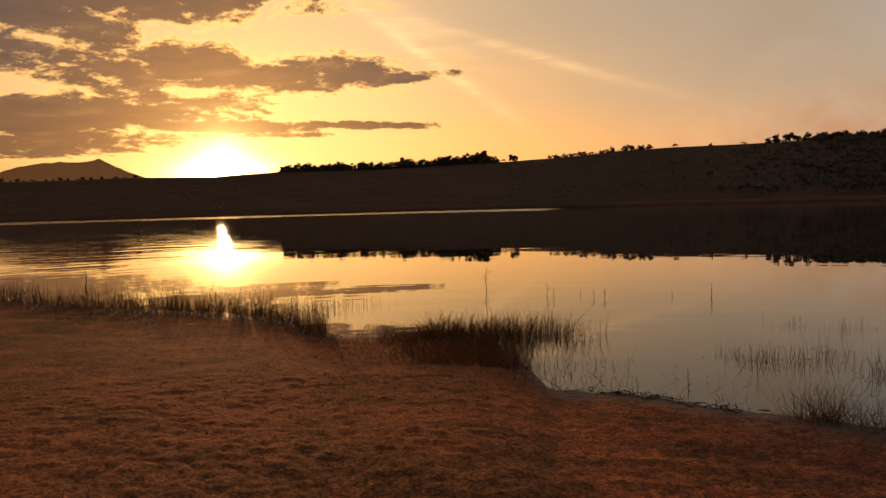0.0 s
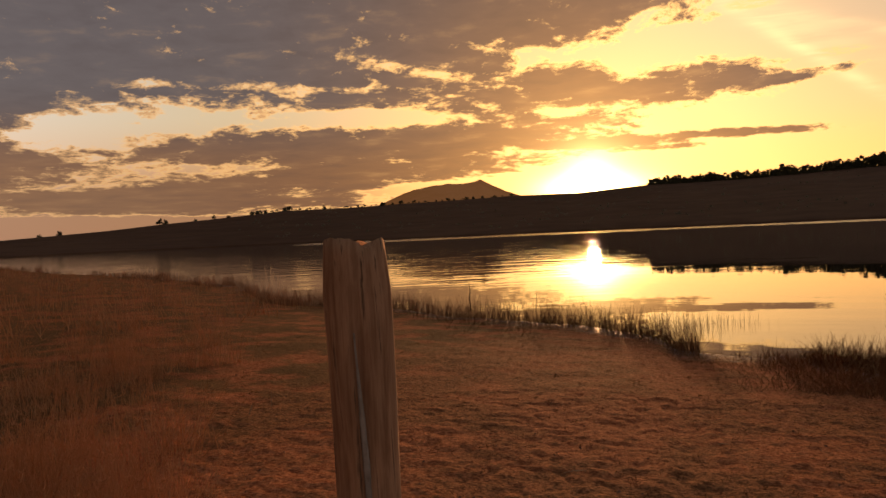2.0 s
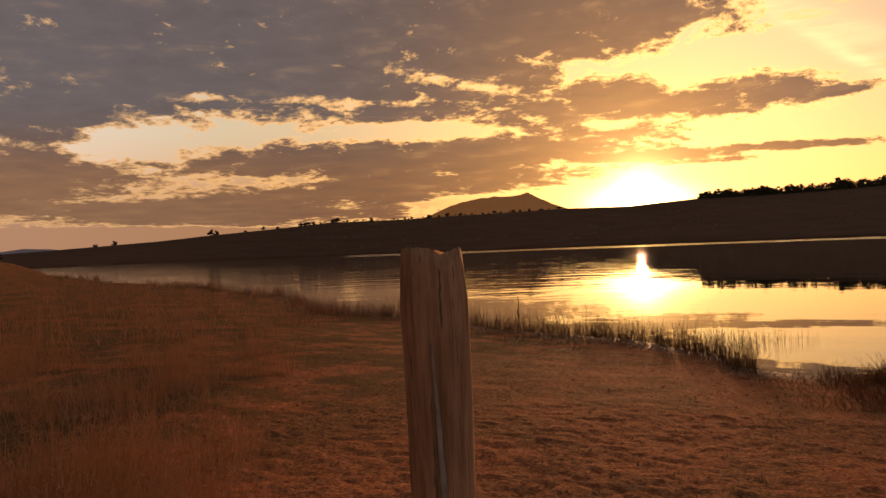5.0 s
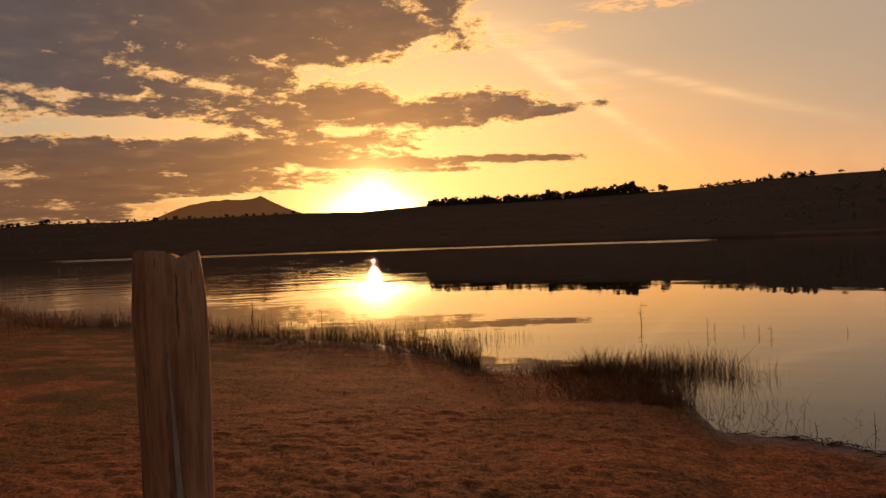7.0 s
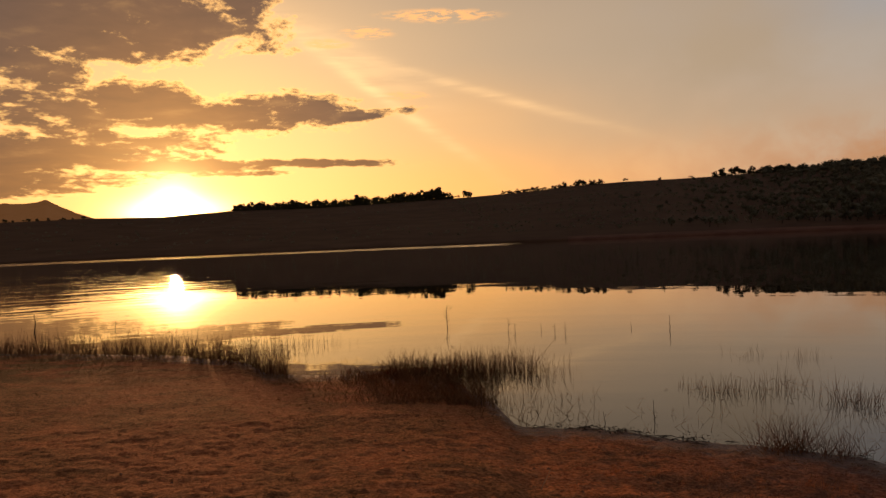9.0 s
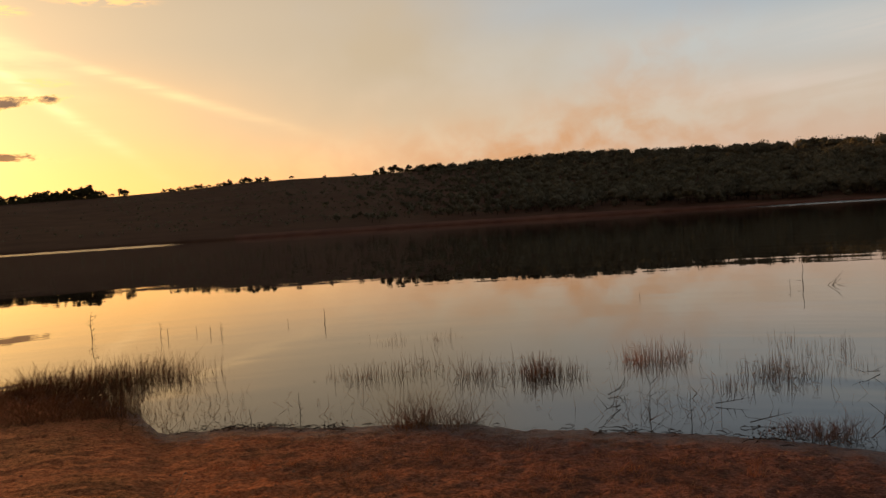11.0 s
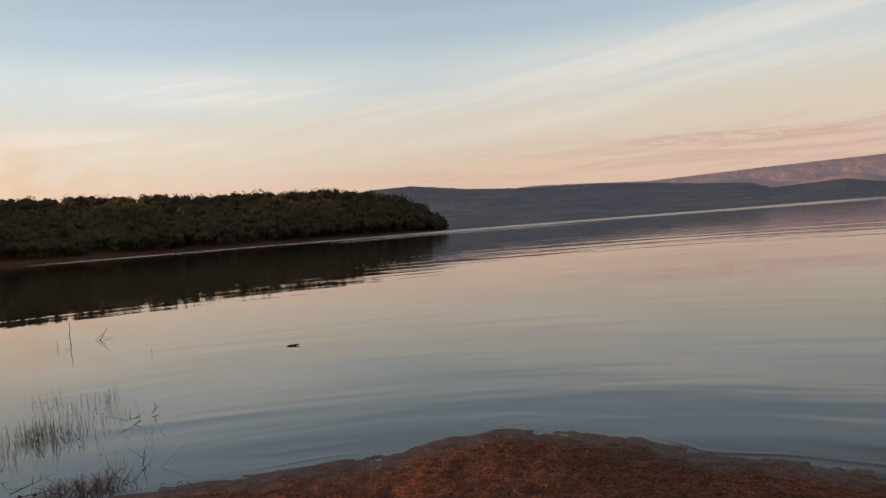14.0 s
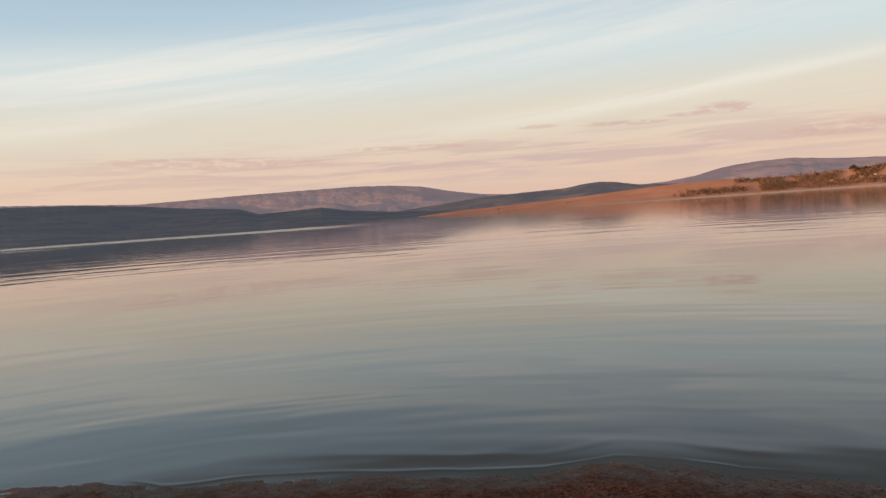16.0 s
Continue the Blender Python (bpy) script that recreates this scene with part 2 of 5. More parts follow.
    lit = g.mix(1.0, base, g.mix(1.0, (1.0, 0.62, 0.20), g.xyz(blaze, blaze, blaze), "MULTIPLY"), "ADD")
    # the whole sky grows brighter from the far side round to the sunset
    gain = g.ramp(g.step_line(az, -120.0, 180.0), [((a + 120.0) / 300.0, (v / 2.0,) * 3) for a, v in
                  ((-120, 1.0), (-74, 1.0), (-50, 1.15), (-36, 1.31), (-21, 1.54), (-7, 1.80), (5, 1.92), (18, 1.72), (33, 1.68), (56, 1.82), (110, 1.3), (180, 1.0))], False)
    lit = g.mix(1.0, lit, g.mix(1.0, gain, (2.0, 2.0, 2.0), "MULTIPLY"), "MULTIPLY")
    back = g.node("ShaderNodeBackground")
    g.put(back.inputs[0], lit)
    back.inputs[1].default_value = 1.0
    g.links.new(back.outputs[0], g.node("ShaderNodeOutputWorld").inputs[0])


build_sky()

sun_data = bpy.data.lights.new("sun", "SUN")
sun_data.energy, sun_data.angle, sun_data.color = 5.0, radians(0.7), (1.0, 0.52, 0.22)
sun = new("sun", sun_data)
sun.matrix_world = look(sun_direction() * 100, (0, 0, 0))


# ---------------------------------------------------------------- materials
# distance of the near waterline from the camera's stand, by bearing
SHORE = [(180, 30), (75, 900), (60, 700), (57, 230), (54.9, 117), (51.7, 74), (45.4, 52), (40, 37), (38.9, 27.5), (37, 25), (31, 23.5), (26, 19.5),
         (22, 18.2), (15, 16.2), (11, 14.5), (10, 13.2), (6, 12.6), (3, 12.5), (0.5, 12.0), (-2, 11.5), (-4.2, 10.6), (-5.8, 9.6), (-7.3, 8.6), (-14.7, 8.3), (-18, 8.0), (-29, 7.7),
         (-33, 7.4), (-47, 7.2), (-55, 7.0), (-64.6, 7.0), (-74, 7.2), (-77.7, 7.6), (-82.4, 7.75), (-91, 7.3), (-95, 6.9), (-103, 6.7),
         (-115, 6.4), (-120.5, 6.45), (-125, 6.75), (-129, 6.7), (-133, 6.5), (-141, 6.6), (-150, 7.5), (-165, 11), (-180, 30)]


def material(name):
    mat = bpy.data.materials.new(name)
    mat.use_nodes = True
    g = Graph(mat.node_tree)
    shader = g.nodes["Principled BSDF"]
    place = g.node("ShaderNodeTexCoord").outputs["Object"]
    return mat, g, shader, place


def bump(g, shader, height, strength, distance):
    n = g.node("ShaderNodeBump")
    n.inputs["Strength"].default_value, n.inputs["Distance"].default_value = strength, distance
    g.put(n.inputs["Height"], height)
    g.links.new(n.outputs[0], shader.inputs["Normal"])


def plain(name, low, high, scale, rough=0.9, relief=0.0, detail=4.0, by_piece=0.0, specular=0.04, sheer=0.0):
    """A matt natural surface whose colour runs from low to high in grain of that scale (per metre)."""
    mat, g, shader, place = material(name)
    fine = g.noise(place, scale, detail, 0.6)
    broad = g.noise(place, scale * 0.13, 2.0, 0.5)
    f = g.step(g.add(g.mul(fine, 0.6), g.mul(broad, 0.4)), 0.35, 0.65)
    if by_piece:
        rnd = g.node("ShaderNodeNewGeometry").outputs["Random Per Island"]
        f = g.add(g.mul(f, 1.0 - by_piece), g.mul(rnd, by_piece))
    tone = g.mix(f, low, high)
    g.put(shader.inputs["Base Color"], tone)
    shader.inputs["Roughness"].default_value = rough
    shader.inputs["Specular IOR Level"].default_value = specular
    if sheer:      # thin leaves let some light pass
        thin = g.node("ShaderNodeBsdfTranslucent")
        g.put(thin.inputs[0], tone)
        both = g.node("ShaderNodeMixShader")
        both.inputs[0].default_value = sheer
        g.links.new(shader.outputs[0], both.inputs[1]), g.links.new(thin.outputs[0], both.inputs[2])
        g.links.new(both.outputs[0], g.nodes["Material Output"].inputs[0])
    if relief:
        bump(g, shader, fine, 0.7, relief)
    return mat


def soil_material():
    """Red lateritic bank: packed earth, scuffed tracks, thin dead turf and a damp margin along the water."""
    mat, g, shader, place = material("red_soil")
    broad = g.noise(place, 0.30, 3.0, 0.55)
    patch = g.noise(place, 1.3, 5.0, 0.6)
    mottle = g.noise(place, 4.5, 5.0, 0.6)
    lumps = g.noise(place, 13.0, 4.0, 0.6)
    grain = g.noise(place, 34.0, 4.0, 0.65)
    fine = g.noise(place, 110.0, 3.0, 0.6)
    speck = g.step(g.add(g.mul(grain, 0.6), g.mul(lumps, 0.4)), 0.40, 0.60)
    earth = g.mix(speck, (0.250, 0.070, 0.028), (0.600, 0.215, 0.088))
    turf = g.mix(speck, (0.110, 0.048, 0.020), (0.430, 0.175, 0.070))
    col = g.mix(g.mul(g.step(g.add(g.mul(broad, 0.45), g.mul(patch, 0.55)), 0.43, 0.57), 0.85), earth, turf)
    col = g.mix(g.step(g.add(g.mul(lumps, 0.6), g.mul(mottle, 0.4)), 0.53, 0.60, 0.0, 0.65), col, (0.080, 0.036, 0.016))      # dead tufts
    col = g.mix(g.step(fine, 0.60, 0.68, 0.0, 0.55), col, (0.56, 0.28, 0.13))
    sep = g.node("ShaderNodeSeparateXYZ")
    g.put(sep.inputs[0], place)
    gravel = g.mix(speck, (0.066, 0.031, 0.024), (0.225, 0.106, 0.084))      # duller, gritty earth along the open shore
    gravel = g.mix(g.step(g.add(g.mul(lumps, 0.6), g.mul(mottle, 0.4)), 0.53, 0.60, 0.0, 0.6), gravel, (0.050, 0.026, 0.015))
    gravel = g.mix(g.step(fine, 0.59, 0.67, 0.0, 0.65), gravel, (0.38, 0.24, 0.18))
    gravel = g.mix(g.step(g.add(g.mul(patch, 0.6), g.mul(mottle, 0.4)), 0.46, 0.60, 0.0, 0.5), gravel, (0.070, 0.036, 0.027))
    col = g.mix(g.mul(g.step(g.add(sep.outputs[0], g.mul(g.m("SUBTRACT", patch, 0.5), 3.0)), 0.4, 4.2), 0.80), col, gravel)
    sward = g.mix(g.step(grain, 0.35, 0.65), (0.070, 0.047, 0.018), (0.190, 0.110, 0.044))      # grassy ground under the meadow
    col = g.mix(g.mul(g.step(g.add(sep.outputs[0], g.mul(g.m("SUBTRACT", broad, 0.5), 5.0)), -3.6, -6.4), g.step(patch, 0.38, 0.56), 0.75), col, sward)
    wet = g.step(g.add(sep.outputs[2], g.mul(g.m("SUBTRACT", mottle, 0.5), 0.07)), 0.055, 0.004)
    col = g.mix(g.mul(wet, 0.62), col, (0.052, 0.030, 0.022))
    g.put(shader.inputs["Base Color"], col)
    g.put(shader.inputs["Roughness"], g.add(0.95, g.mul(wet, -0.42)))
    g.put(shader.inputs["Specular IOR Level"], g.add(0.010, g.mul(wet, 0.30)))
    bump(g, shader, g.add(g.mul(mottle, 0.30), g.mul(lumps, 0.30), g.mul(grain, 0.20), g.mul(fine, 0.06), g.mul(patch, 0.3)), 0.9, 0.05)
    return mat


def water_material():
    """Still lake water with faint swell, cat's-paws farther out and a ruffled strip under the far bank."""
    mat, g, shader, place = material("lake_water")
    sep = g.node("ShaderNodeSeparateXYZ")
    g.put(sep.inputs[0], place)
    x, y, _ = sep.outputs
    r = g.m("SQRT", g.add(g.mul(x, x), g.mul(y, y)))
    az = g.mul(g.m("ARCTAN2", g.mul(x, -1.0), y), 57.29578)
    shader.inputs["Base Color"].default_value = (0.023, 0.017, 0.011, 1)
    shader.inputs["IOR"].default_value = 1.333
    wander = g.mul(g.m("SUBTRACT", g.noise(place, 0.012, 3.0), 0.5), 60.0)
    rr = g.add(r, wander)
    open_side = g.m("MAXIMUM", g.mul(g.step(az, -10.0, -6.0), g.step(az, 38.0, 34.0)), g.mul(g.step(az, -44.0, -52.0), g.step(az, -109.0, -95.0)))
    strip = g.mul(g.step(rr, 240.0, 252.0), g.step(rr, 352.0, 338.0), open_side)
    thread = g.mul(g.step(rr, 190.0, 196.0), g.step(rr, 212.0, 206.0), g.step(az, -66.0, -70.0), g.step(az, -90.0, -78.0))
    strip = g.m("MAXIMUM", strip, thread)
    ruffled = g.mul(g.step(r, 30.0, 160.0), g.step(az, -42.0, -75.0), 0.035)
    g.put(shader.inputs["Roughness"], g.add(g.mul(strip, 0.20), ruffled))
    arc = g.xyz(g.mul(az, 0.05), r)
    swell = g.noise(arc, 0.9, 2.0, 0.4, 0.2)
    chop = g.noise(place, 0.9, 2.0, 0.5, 0.3)
    ripple = g.noise(g.xyz(g.mul(az, 0.22), r), 0.55, 3.0, 0.5, 0.3)
    bands = g.noise(g.xyz(g.mul(az, 0.16), g.add(r, g.mul(az, 0.10))), 0.34, 2.0, 0.4, 0.15)
    edge = [(a, s) for a, s in SHORE if -145 < a < -45]
    near = g.ramp(g.step_line(az, -145.0, -45.0), [((a + 145.0) / 100.0, ((s - 6.0) / 2.0,) * 3) for a, s in reversed(edge)], False)
    off = g.m("SUBTRACT", r, g.add(6.0, g.mul(near, 2.0), g.mul(g.m("SUBTRACT", g.noise(place, 0.35, 2.0), 0.5), 0.9)))
    lap = None
    for at, width, height in ((0.20, 0.035, 0.0009), (0.60, 0.10, 0.0011)):      # wavelets coming in to the bank
        u = g.m("DIVIDE", g.m("SUBTRACT", off, at), width)
        w = g.mul(g.m("EXPONENT", g.mul(u, u, -1.0)), height)
        lap = w if lap is None else g.add(lap, w)
    lap = g.mul(lap, g.step(g.noise(place, 0.6, 1.0), 0.40, 0.62), g.step(az, -50.0, -62.0))
    h = g.add(lap, g.mul(ripple, g.step(r, 14.0, 60.0, 0.0, 0.016), g.step(az, 8.0, 24.0, 0.6, 2.0), g.step(az, -44.0, -60.0, 0.9, 1.3)), g.mul(bands, g.step(r, 20.0, 45.0, 0.0, 0.026), g.m("MAXIMUM", g.step(az, 10.0, 22.0), g.step(az, -24.0, -52.0, 0.25, 1.0))), g.mul(swell, g.step(r, 6.0, 34.0, 0.013, 0.0006), g.step(az, -40.0, -64.0, 0.35, 1.15)), g.mul(chop, g.step(r, 12.0, 120.0, 0.0006, 0.0045)))
    bump(g, shader, h, 1.0, 1.0)
    return mat


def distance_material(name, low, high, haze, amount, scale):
    """The distant backdrop: far land, evening haze painted on as emission."""
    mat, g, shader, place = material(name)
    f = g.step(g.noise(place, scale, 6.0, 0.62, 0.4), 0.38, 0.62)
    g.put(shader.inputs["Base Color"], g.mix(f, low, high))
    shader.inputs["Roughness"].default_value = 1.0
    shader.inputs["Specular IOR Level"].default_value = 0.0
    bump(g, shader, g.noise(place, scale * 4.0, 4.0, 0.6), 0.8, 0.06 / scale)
    # even glow over the land in place of haze
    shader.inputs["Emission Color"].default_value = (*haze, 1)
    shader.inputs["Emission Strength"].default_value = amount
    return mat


SOIL = soil_material()
WATER = water_material()
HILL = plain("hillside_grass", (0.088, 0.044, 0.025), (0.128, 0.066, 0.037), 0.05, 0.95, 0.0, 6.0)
HILL_RED = plain("hillside_shore_earth", (0.13, 0.055, 0.035), (0.20, 0.09, 0.055), 0.15)
# leaf tones lifted above real foliage to stand in for veiling haze
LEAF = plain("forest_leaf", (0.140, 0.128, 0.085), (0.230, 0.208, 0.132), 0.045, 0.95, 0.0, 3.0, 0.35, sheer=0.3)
TREE_LEAF = plain("ridge_leaf", (0.052, 0.048, 0.025), (0.115, 0.100, 0.052), 0.8, 0.8, 0.0, 3.0, 0.5)
BARK = plain("bark", (0.045, 0.032, 0.022), (0.12, 0.085, 0.06), 3.0, 0.95)
# paler and pinker than dry grass; low sunlight is put into the colour
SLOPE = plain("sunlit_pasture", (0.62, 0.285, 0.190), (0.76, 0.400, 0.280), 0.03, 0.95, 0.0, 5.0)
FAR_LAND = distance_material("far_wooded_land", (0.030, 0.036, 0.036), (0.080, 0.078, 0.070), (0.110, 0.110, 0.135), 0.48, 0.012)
# mauve shade and rosy sunlight mixed as patches into the base colour
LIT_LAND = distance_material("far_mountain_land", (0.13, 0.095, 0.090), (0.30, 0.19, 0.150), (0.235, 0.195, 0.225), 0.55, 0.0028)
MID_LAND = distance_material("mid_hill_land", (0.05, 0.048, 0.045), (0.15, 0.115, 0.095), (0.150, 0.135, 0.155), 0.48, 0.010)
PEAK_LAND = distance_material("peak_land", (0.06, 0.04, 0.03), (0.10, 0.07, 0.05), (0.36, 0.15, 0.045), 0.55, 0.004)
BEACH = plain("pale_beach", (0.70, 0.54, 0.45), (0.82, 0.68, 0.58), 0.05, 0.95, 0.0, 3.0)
SCRUB = plain("shore_scrub_leaf", (0.130, 0.092, 0.070), (0.200, 0.140, 0.105), 0.08, 0.95, 0.0, 3.0, 0.3)
REED = plain("reed_stalk", (0.160, 0.082, 0.038), (0.42, 0.220, 0.100), 9.0, 0.75, 0.0, 3.0, 0.6, sheer=0.5)
TURF = plain("dead_turf", (0.120, 0.052, 0.022), (0.33, 0.150, 0.065), 7.0, 0.95, 0.0, 3.0, 0.6, 0.0)
DRY_GRASS = plain("dry_grass", (0.40, 0.200, 0.090), (0.68, 0.385, 0.180), 7.0, 0.8, 0.0, 3.0, 0.6, sheer=0.4)
TWIG = plain("dead_twig", (0.035, 0.024, 0.018), (0.11, 0.075, 0.052), 20.0, 0.9)
LITTER = plain("straw_litter", (0.10, 0.055, 0.032), (0.48, 0.29, 0.16), 3.0, 0.85, 0.0, 3.0, 0.8)
STRAW = plain("pale_straw", (0.42, 0.27, 0.15), (0.62, 0.44, 0.26), 25.0, 0.7)


def post_material():
    mat, g, shader, place = material("weathered_wood")
    grain = g.noise(g.mapped(place, (1, 1, 0.05)), 60.0, 6.0, 0.65, 0.2)
    broad = g.noise(g.mapped(place, (1, 1, 0.25)), 9.0, 4.0, 0.6, 0.4)
    f = g.step(g.add(g.mul(grain, 0.55), g.mul(broad, 0.45)), 0.38, 0.62)
    col = g.mix(f, (0.270, 0.128, 0.064), (0.52, 0.280, 0.150))
    g.put(shader.inputs["Base Color"], g.mix(g.step(grain, 0.56, 0.66, 0.0, 0.8), col, (0.035, 0.025, 0.018)))
    shader.inputs["Roughness"].default_value = 0.92
    shader.inputs["Specular IOR Level"].default_value = 0.06
    bump(g, shader, grain, 0.8, 0.006)
    return mat


WOOD = post_material()


# ---------------------------------------------------------------- building helpers
def link_mesh(name, verts, faces, mat, smooth=False):
    me = bpy.data.meshes.new(name)
    me.from_pydata(verts, [], faces)
    me.materials.append(mat)
    if smooth:
        me.shade_smooth()
    return new(name, me)


def child(ob, parent, label=""):
    ob.parent = parent
    return tagged(ob, label) if label else ob


def table(pairs, az):
    """Straight-line values of a short table (bearing falling from left to right)."""
    a = np.array(pairs, float)
    order = np.argsort(a[:, 0])
    return np.interp(az, a[order, 0], a[order, 1])


def wobble(x, y, scale, seed=0.0):
    return noise.noise(Vector((x * scale, y * scale, seed)))


SHORE_AZ, SHORE_R = zip(*sorted(SHORE))


@functools.lru_cache(maxsize=20000)
def shore(az):
    return float(np.interp(az, SHORE_AZ, SHORE_R))


def ground_z(az, r):
    rs = shore(az) * (1 + 0.012 * wobble(az * 0.45, 3.0, 1.0, 7.0) + 0.006 * wobble(az * 1.7, 1.0, 1.0, 2.0))
    p = bearing(az, r)
    if -8 < az < 6:      # ragged edge of the muddy spit
        rs *= 1 + (0.05 * wobble(az * 1.3, 2.0, 1.0, 5.0) + 0.04 * wobble(az * 4.0, 2.0, 1.0, 8.0)) * min(1, (az + 8) / 2, (6 - az) / 2) * min(max((r / rs - 0.82) / 0.13, 0), 1)
    if r < rs:
        f = r / rs
        top = 0.44 + 0.07 * min(max((az - 25) / 20, 0), 1)
        z = top * (1 - f ** 1.35)
        if 24 < az < 58:      # the bank itself bends more gently than its waterline
            w = 5.0 * min((az - 24) / 8, 1)
            mean = sum(min(shore(az + w * k / 3), 120.0) for k in range(-3, 4)) / 7
            bank = top * (1 - min(r / mean, 1.0) ** 1.35)
            bank = min(max(bank, min(0.012 * (rs - r), 0.06)), 0.09 * (rs - r))
            z += (bank - z) * min((58 - az) / 7, 1.0)
        flat = 0.24 * min(max((-50 - az) / 12, 0), 1)      # the open shore runs out in a flat wet rim
        z = z * (rs - r) / (rs - r + flat + 1e-6) + 0.0015
        roll = 0.032 * wobble(p.x, p.y, 0.45, 1.0) + 0.011 * wobble(p.x, p.y, 1.7, 4.0) + 0.006 * wobble(p.x, p.y, 5.0, 9.0)
        roll += 0.008 * math.sin(9.0 * (r + 0.35 * wobble(p.x, p.y, 0.4, 6.0))) * math.exp(-((r - 5.9) / 0.7) ** 2 - ((az + 14) / 14) ** 2)   # wheel ruts
        z += roll * min(1.0, (rs - r) / 1.2 + 0.12)
        if 2.5 < r < 11:      # trodden clods and cracks
            ease = min(1.0, (11 - r) / 3, (r - 2.5) / 0.5, (rs - r) / 0.55 + 0.06)
            clod = abs(wobble(p.x, p.y, 5.5, 21.0)) + 0.6 * abs(wobble(p.x, p.y, 11.0, 22.0))
            z += ease * (0.020 * (clod - 0.3) + 0.006 * wobble(p.x, p.y, 19.0, 23.0))
        if az < -52:      # trampled wet rim
            z += (0.009 * wobble(p.x, p.y, 3.0, 13.0) + 0.008 * wobble(p.x, p.y, 8.0, 3.0)) * math.exp(-((rs - r) / 0.6) ** 2)
    else:
        z = -0.055 * (r - rs) if r - rs < 3 else -0.165 - 0.25 * (r - rs - 3)
        z = max(z, -4.0) + 0.008 * wobble(p.x, p.y, 2.0, 4.0) * min(1.0, r - rs)
    if az > 52:   # the meadow that rises to the left
        rise = min(max((az - 53.5) / 6.0, 0), 1) ** 1.5 * min(max((r - 60) / 180, 0), 1) ** 1.3
        z += 3.6 * rise
    if abs(az) > 150:
        z = max(z, 0.1)
    return z


# ---------------------------------------------------------------- ground sheet and lake
def build_ground():
    rings = [0.0] + [0.35 + i * 0.11 for i in range(24)] + [2.96 + i * 0.042 for i in range(140)] + [8.84 + i * 0.075 for i in range(108)] + [16.94 * 1.045 ** i for i in range(128)]
    azs = np.concatenate([np.arange(-180, -145, 3.0), np.arange(-145, 66, 0.32), np.arange(66, 180, 3.0)])
    verts, faces = [(0, 0, 0.45)], []
    n = len(azs)
    for r in rings[1:]:
        for a in azs:
            p = bearing(float(a), r)
            verts.append((p.x, p.y, ground_z(float(a), r)))
    for i in range(n):
        faces.append((0, 1 + (i + 1) % n, 1 + i))
    for k in range(len(rings) - 2):
        o = 1 + k * n
        for i in range(n):
            j = (i + 1) % n
            faces.append((o + i, o + j, o + n + j, o + n + i))
    ob = link_mesh("ground", verts, faces, SOIL, True)
    tagged(ob, "reddish bare earth bank with thin dry turf sloping to the lake", "ground", kind="structure")


def build_water():
    rings = [3.0 * 1.12 ** i for i in range(66)]
    azs = np.arange(-180, 180, 3.0)
    verts, faces = [], []
    for r in rings:
        for a in azs:
            p = bearing(float(a), r)
            verts.append((p.x, p.y, 0.0))
    n = len(azs)
    for k in range(len(rings) - 1):
        for i in range(n):
            j = (i + 1) % n
            faces.append((k * n + i, k * n + j, k * n + n + j, k * n + n + i))
    ob = link_mesh("water", verts, faces, WATER, True)
    tagged(ob, "calm lake mirroring the sunset sky and dark hills", "water", kind="structure")


build_ground()
build_water()

# ---------------------------------------------------------------- hills
# skyline heights in degrees above the eye's level, by bearing
RIDGE = [(70, 0.3), (58, 0.55), (55, 0.70), (52.6, 0.86), (48.9, 1.06), (45, 1.40), (41, 1.68), (37, 2.02), (33, 2.05), (30, 2.14), (20.5, 2.40),
         (16, 2.38), (11, 2.70), (5.6, 2.72), (0, 2.90), (-5, 3.04), (-8, 3.18), (-12.6, 3.50), (-16, 3.60), (-20, 3.60), (-25, 3.68),
         (-31, 3.62), (-35, 3.68), (-40, 3.52), (-47, 3.12), (-55, 2.75), (-60, 2.45), (-67.5, 2.2), (-70.6, 1.90), (-72.6, 1.35), (-74.4, 0.45),
         (-75.3, 0.02), (-75.8, -0.15)]
RIDGE_FAR = [(70, 600), (40, 760), (0, 850), (-25, 850), (-40, 700), (-55, 520), (-70, 480), (-75.8, 430)]
RIDGE_NEAR = [(70, 330), (56, 300), (46, 390), (36, 400), (10, 352), (-10, 348), (-25, 360), (-35, 335), (-63, 335), (-72, 370), (-75.8, 412)]


def hill_point(az, s):
    """On the near ridge: s = 0 at the water, 1 on the crest."""
    r0, r1 = float(table(RIDGE_NEAR, az)), float(table(RIDGE_FAR, az))
    r = r0 + (r1 - r0) * s
    top = 2.0 + math.tan(radians(float(table(RIDGE, az)))) * r1
    p = bearing(az, r)
    shape = 0.25 * s ** 0.6 + 0.75 * s ** 1.25
    z = top * shape + (1.6 * wobble(p.x, p.y, 0.02, 5.0) + 0.6 * wobble(p.x, p.y, 0.07, 8.0)) * s * (1.05 - s) * 4
    return Vector((p.x, p.y, z))


